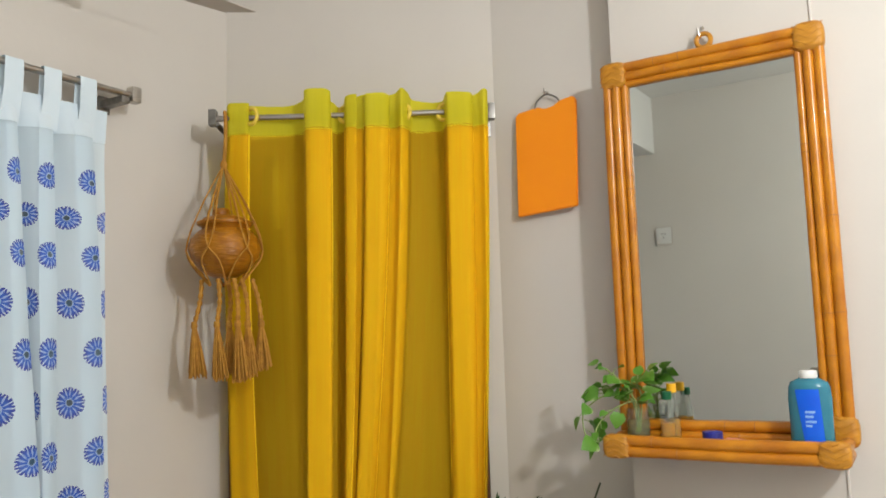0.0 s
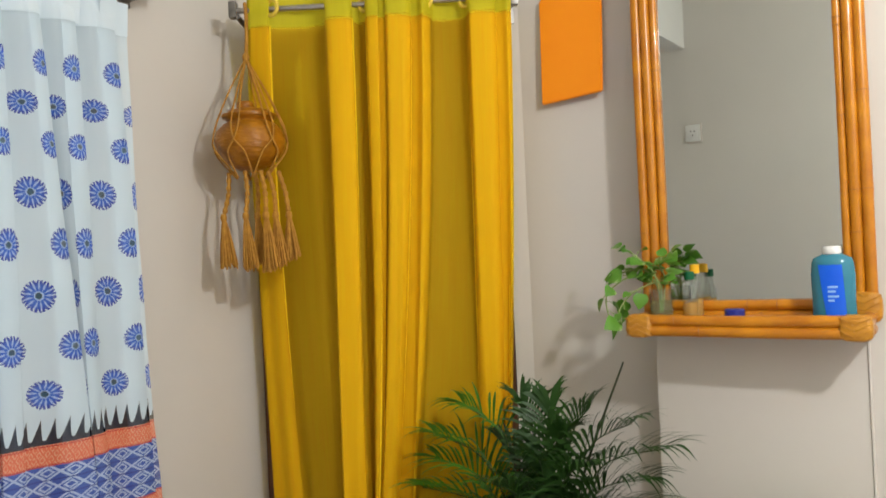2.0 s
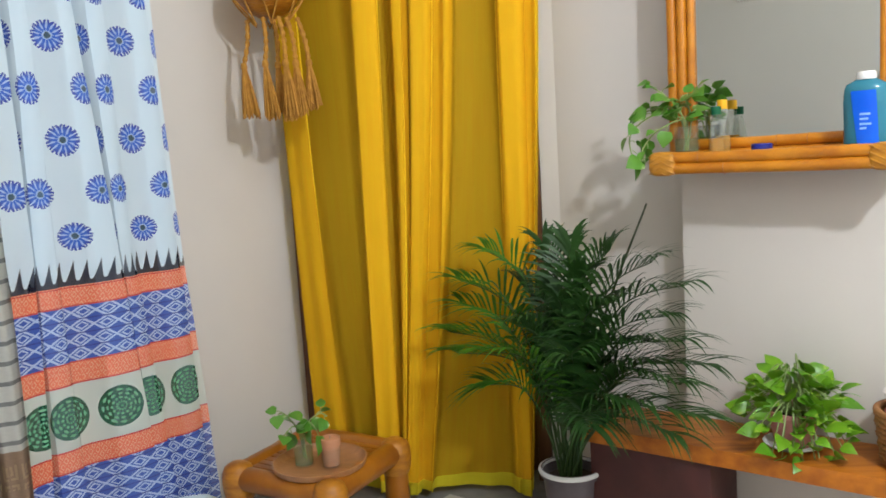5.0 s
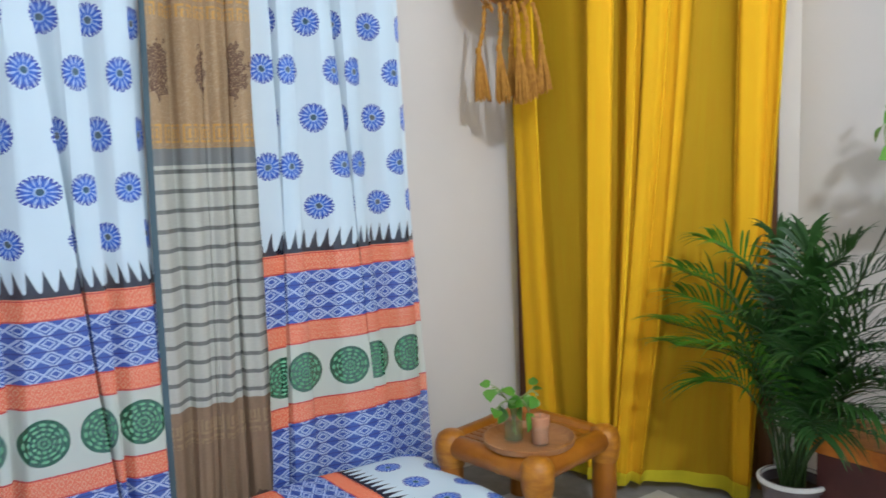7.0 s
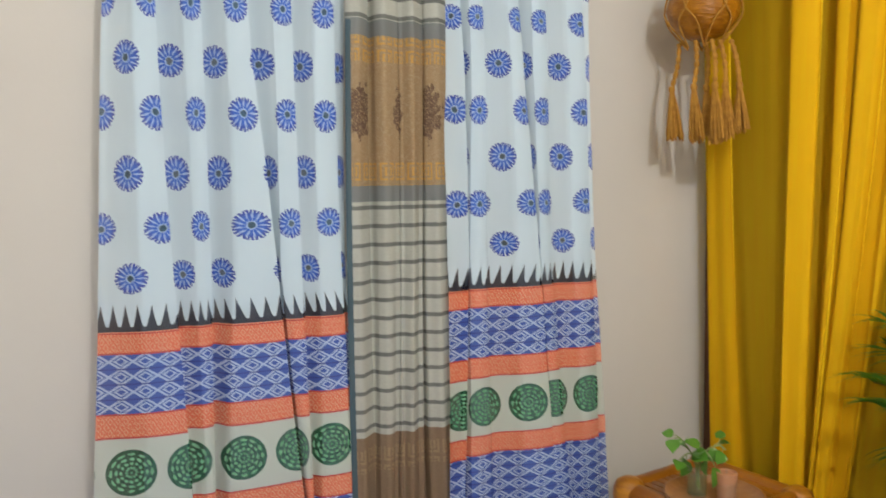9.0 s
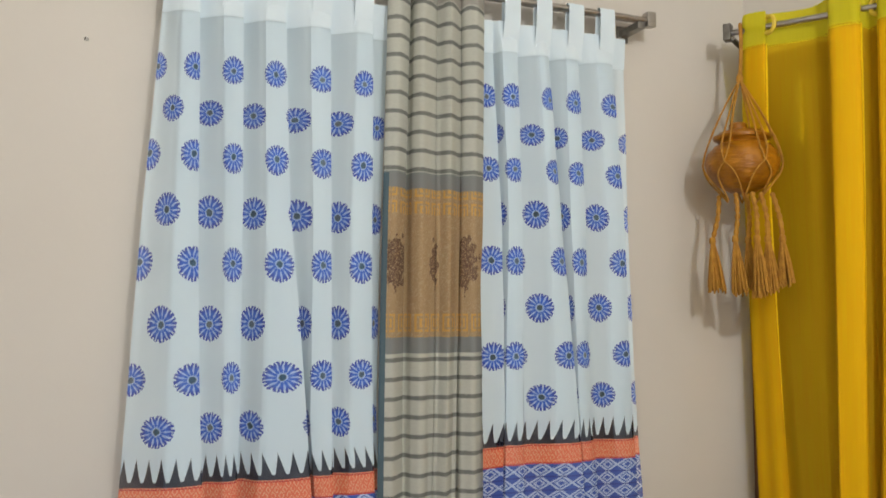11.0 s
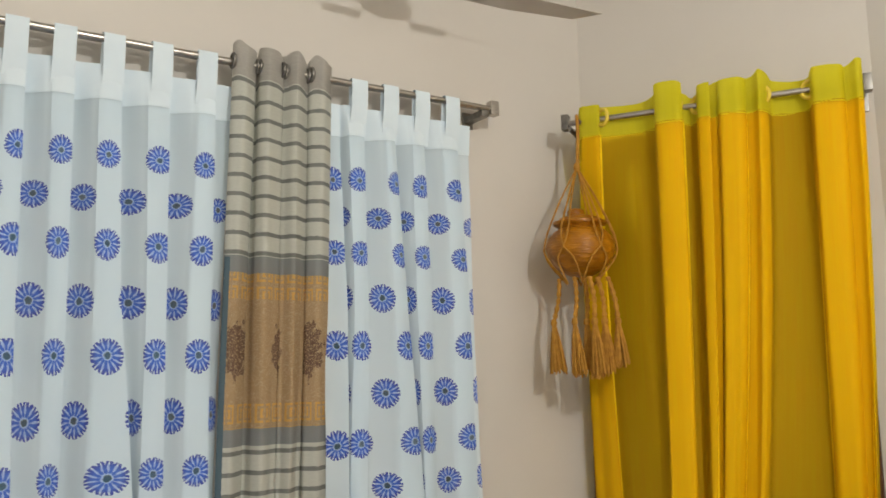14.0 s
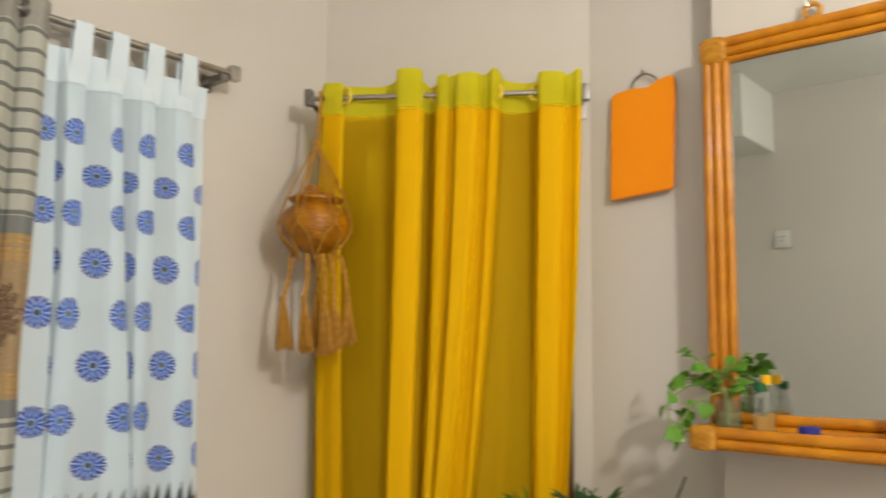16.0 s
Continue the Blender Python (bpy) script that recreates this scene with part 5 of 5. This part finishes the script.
def side_table():
    th = thing("bamboo_table", pt(0.205, 0.205, 0), "low dark varnished bamboo side table with lashed corners", "side table")
    L = 0.41
    r = 0.037
    for a in (r, L - r):
        for b in (r, L - r):
            z = spline([(0, 0, 0), (0, 0, TZ - 0.01)], 20)
            leg = part("leg", tube([pt(a, b, p.z) for p in z], [r * (0.97 + 0.05 * math.exp(-((i - 9) / 1.2) ** 2)) for i in range(21)], 18), BAMBOO, th)
            sub("corner_lashing", lathe(pt(a, b, TZ - 0.075), [(0, -0.02), (r * 1.08, -0.02), (r * 1.22, 0.0), (r * 1.3, 0.03), (r * 1.26, 0.055), (r * 1.05, 0.074), (r * 0.6, 0.085), (0, 0.088)], 18), BAMBOO_WRAP, leg)
    for p, q in ((pt(r, r, TZ - 0.035), pt(L - r, r, TZ - 0.035)), (pt(r, L - r, TZ - 0.03), pt(L - r, L - r, TZ - 0.03)), (pt(r, r, TZ - 0.03), pt(r, L - r, TZ - 0.03)), (pt(L - r, r, TZ - 0.03), pt(L - r, L - r, TZ - 0.03))):
        part("rail", tube([p.lerp(q, i / 20) for i in range(21)], [0.035 * (1 + 0.05 * math.exp(-((i - 12) / 0.8) ** 2)) for i in range(21)], 16), BAMBOO, th)
    for k in range(12):
        b = 0.05 + k * 0.0283
        part("slat", block(pt, 0.035, L - 0.035, b - 0.0125, b + 0.0125, TZ - 0.022, TZ - 0.008, 0.003), BAMBOO, th)


side_table()
tray_c = Vector((-0.622, 2.295, TZ - 0.0075))
tray = tagged(part("serving_tray", lathe(tray_c, [(0, 0), (0.115, 0), (0.130, 0.010), (0.134, 0.026), (0.129, 0.027), (0.120, 0.012), (0.11, 0.008), (0, 0.008)], 48), TRAYWOOD, None), "round brown wooden tray on the bamboo table", "tray")
jar_plant(tray_c + Vector((-0.045, 0.0, 0.0085)), 0.085, 0.030,
          [[(-0.01, 0.0, 0.10), (-0.045, 0.0, 0.15), (-0.06, -0.01, 0.155)], [(0.01, 0.0, 0.11), (0.05, 0.01, 0.145), (0.075, 0.0, 0.14)], [(0.0, -0.01, 0.10), (-0.02, -0.02, 0.12), (-0.05, -0.03, 0.09)], [(0.0, 0.01, 0.11), (0.03, -0.01, 0.125), (0.05, -0.02, 0.10)]],
          "small pothos cutting in a water glass on the tray", 1.15, 17, 4)
cup_c = tray_c + Vector((0.035, -0.01, 0.0085))
cup = thing("candle_cup", cup_c, "small glass cup with a terracotta candle on the tray", "candle cup")
part("glass_cup", lathe(cup_c, [(0, 0), (0.026, 0), (0.029, 0.06), (0.0265, 0.06), (0.024, 0.004), (0, 0.004)], 24), GLASS, cup, "clear glass cup")
wax = part("candle", lathe(cup_c, [(0, 0.005), (0.0235, 0.005), (0.0255, 0.05), (0.029, 0.062), (0.029, 0.082), (0.024, 0.084), (0.022, 0.078), (0, 0.078)], 24), CUPCLAY, cup, "terracotta candle")
sub("wick", tube([cup_c + Vector((0, 0, 0.078)), cup_c + Vector((0.001, 0, 0.088))], 0.001, 5), DARKSTEEL, wax)


# ---- bed ----
def bed():
    th = thing("bed", pw(1.5, 0.7, 0), "low bed under a printed cotton sheet with blue rosettes", "bed")
    s0, s1, o0, o1, top = 0.385, 2.35, 0.14, 1.35, 0.20

    def f(x, y):
        """Round the edges: the sheet runs over the side and down."""
        def over(t, a, b):
            L, drop = b - a, 0.17
            d = t * (L + 2 * drop) - drop
            if d < 0:
                return a, d
            if d > L:
                return b, L - d
            return a + d, 0.0
        s, z1_ = over(x, s0, s1)
        o, z2_ = over(y, o0, o1)
        e = min(s - s0, s1 - s, o - o0, o1 - o)
        z = top + z1_ + z2_ - 0.028 * math.exp(-max(e, 0) / 0.025) + 0.003 * math.sin(9 * s + 4 * o) + 0.002 * math.sin(23 * o - 11 * s)
        return pw(s, o, max(z, 0.02))

    part("mattress", block(pw, s0 + 0.02, s1 - 0.02, o0 + 0.02, o1 - 0.02, 0.0, top - 0.03, 0.02), WHITECLOTH, th)
    part("bed_sheet", cloth(f, 110, 80, lambda x, y: (y * 1.55 + 0.02, 0.862 + (0.675 - (s0 - 0.17 + x * (s1 - s0 + 0.34))))), SHEET, th, "printed white, blue and coral cotton sheet", fix=False)


bed()


# ---- ceiling fan ----
def fan():
    tip = Vector((-0.695, 2.595))
    hub = Vector((-1.09, 2.145, 2.432))
    th = thing("ceiling_fan", hub, "grey two-blade ceiling fan on a long down rod", "ceiling fan")
    part("motor", lathe(hub + Vector((0, 0, 0.03)), [(0, -0.026), (0.02, -0.025), (0.04, -0.020), (0.08, -0.012), (0.09, 0.02), (0.07, 0.05), (0.03, 0.07), (0, 0.07)], 28), FANPAINT, th)
    part("down_rod", tube([hub + Vector((0, 0, 0.06)), Vector((hub.x, hub.y, H - 0.03))], 0.012, 12), FANPAINT, th)
    part("canopy", lathe(Vector((hub.x, hub.y, H - 0.09)), [(0, 0), (0.03, 0), (0.06, 0.05), (0.065, 0.088), (0, 0.088)], 20), FANPAINT, th)
    a0 = math.atan2(tip.y - hub.y, tip.x - hub.x)
    R = (tip - hub.xy).length
    for k in range(2):
        a = a0 + k * math.pi
        d, e = Vector((math.cos(a), math.sin(a), 0)), Vector((-math.sin(a), math.cos(a), 0))
        bm = bmesh.new()
        out = [(0.16, -0.04), (0.55 * R, -0.052), (R + 0.033, -0.036), (R - 0.033, 0.036), (0.55 * R, 0.052), (0.16, 0.04)]
        tp = [bm.verts.new(hub + d * x + e * y + Vector((0, 0, 0.0015))) for x, y in out]
        bt = [bm.verts.new(hub + d * x + e * y + Vector((0, 0, -0.0015))) for x, y in out]
        bm.faces.new(tp)
        bm.faces.new(bt)
        for i in range(len(out)):
            j = (i + 1) % len(out)
            bm.faces.new((tp[i], tp[j], bt[j], bt[i]))
        bl = part("blade", bm, FANPAINT, th, smooth=False)
        sub("blade_arm", tube([hub + d * 0.08, hub + d * 0.2], 0.012, 8), FANPAINT, bl)


fan()

# ---- lamp fittings, and the wall facing the mirror ----
lf = thing("pendant_bulb", LAMP_AT, "bare glowing bulb in a white holder under the ceiling", "lamp")
part("holder", lathe(LAMP_AT, [(0, 0.075), (0.02, 0.075), (0.022, 0.08), (0.018, 0.13), (0, 0.135)], 18), WHITEPLASTIC, lf)
part("bulb_neck", lathe(LAMP_AT, [(0, 0.064), (0.014, 0.064), (0.016, 0.074), (0, 0.074)], 18), BULB, lf, "glowing bulb neck")
part("cord", tube([LAMP_AT + Vector((0, 0, 0.13)), Vector((LAMP_AT.x, LAMP_AT.y, H - 0.02))], 0.006, 10), WHITEPLASTIC, lf)
part("ceiling_rose", lathe(Vector((LAMP_AT.x, LAMP_AT.y, H - 0.025)), [(0, 0), (0.035, 0), (0.045, 0.024), (0, 0.024)], 20), WHITEPLASTIC, lf)
slab("beam", [xy(pm(SW, 2.75, 0)), xy(pm(-0.415, 2.75, 0)), xy(pm(-0.415, BACK, 0)), xy(pm(SW, BACK, 0))], 2.61, H - 0.002, CEIL, "white painted beam under the ceiling")
sp = thing("switch_plate", pm(-0.38, BACK - 0.006, 2.04), "white switch plate on the cream back wall", "switch")
part("plate_rim", block(pm, -0.437, -0.323, BACK - 0.010, BACK - 0.0005, 1.978, 2.102, 0.002), FANPAINT, sp, "grey back box rim")
part("plate", block(pm, -0.43, -0.33, BACK - 0.012, BACK - 0.001, 1.985, 2.095, 0.003), WHITEPLASTIC, sp)
part("socket_face", block(pm, -0.412, -0.348, BACK - 0.016, BACK - 0.0125, 2.003, 2.077, 0.002), WHITEPLASTIC, sp)
for ds_, dz_ in ((-0.012, 0.01), (0.012, 0.01), (0.0, -0.015)):
    part("pin_hole", lathe(pm(-0.38 + ds_, BACK - 0.018, 2.04 + dz_), [(0, -0.004), (0.005, -0.004), (0.005, 0.004), (0, 0.004)], 10), DARKSTEEL, sp)

# ---- floor tiles ----
floor = bpy.data.objects["floor"]
tile_me = bpy.data.meshes.new("floor_tile")
tb = bmesh.new()
bmesh.ops.create_cube(tb, size=1.0)
bmesh.ops.scale(tb, vec=(0.296, 0.296, 0.004), verts=tb.verts)
bmesh.ops.bevel(tb, geom=tb.edges, offset=0.001, segments=1, affect="EDGES")
tb.to_mesh(tile_me)
tb.free()
tile_me.materials.append(TILE)
turn = Matrix.Rotation(math.atan2(UM.y, UM.x), 4, "Z")
for i in range(-3, 11):
    for j in range(0, 11):
        p = pm(0.15 + i * 0.3, 0.15 + j * 0.3, 0.002)
        if -0.75 <= 0.15 + i * 0.3 <= SE - 0.16 and p.y < 2.70 and (p.xy - C1).dot(NW) > 0.16:
            o = new("tile", tile_me)
            o.parent = floor
            o.matrix_basis = Matrix.Translation(p - floor.location) @ turn
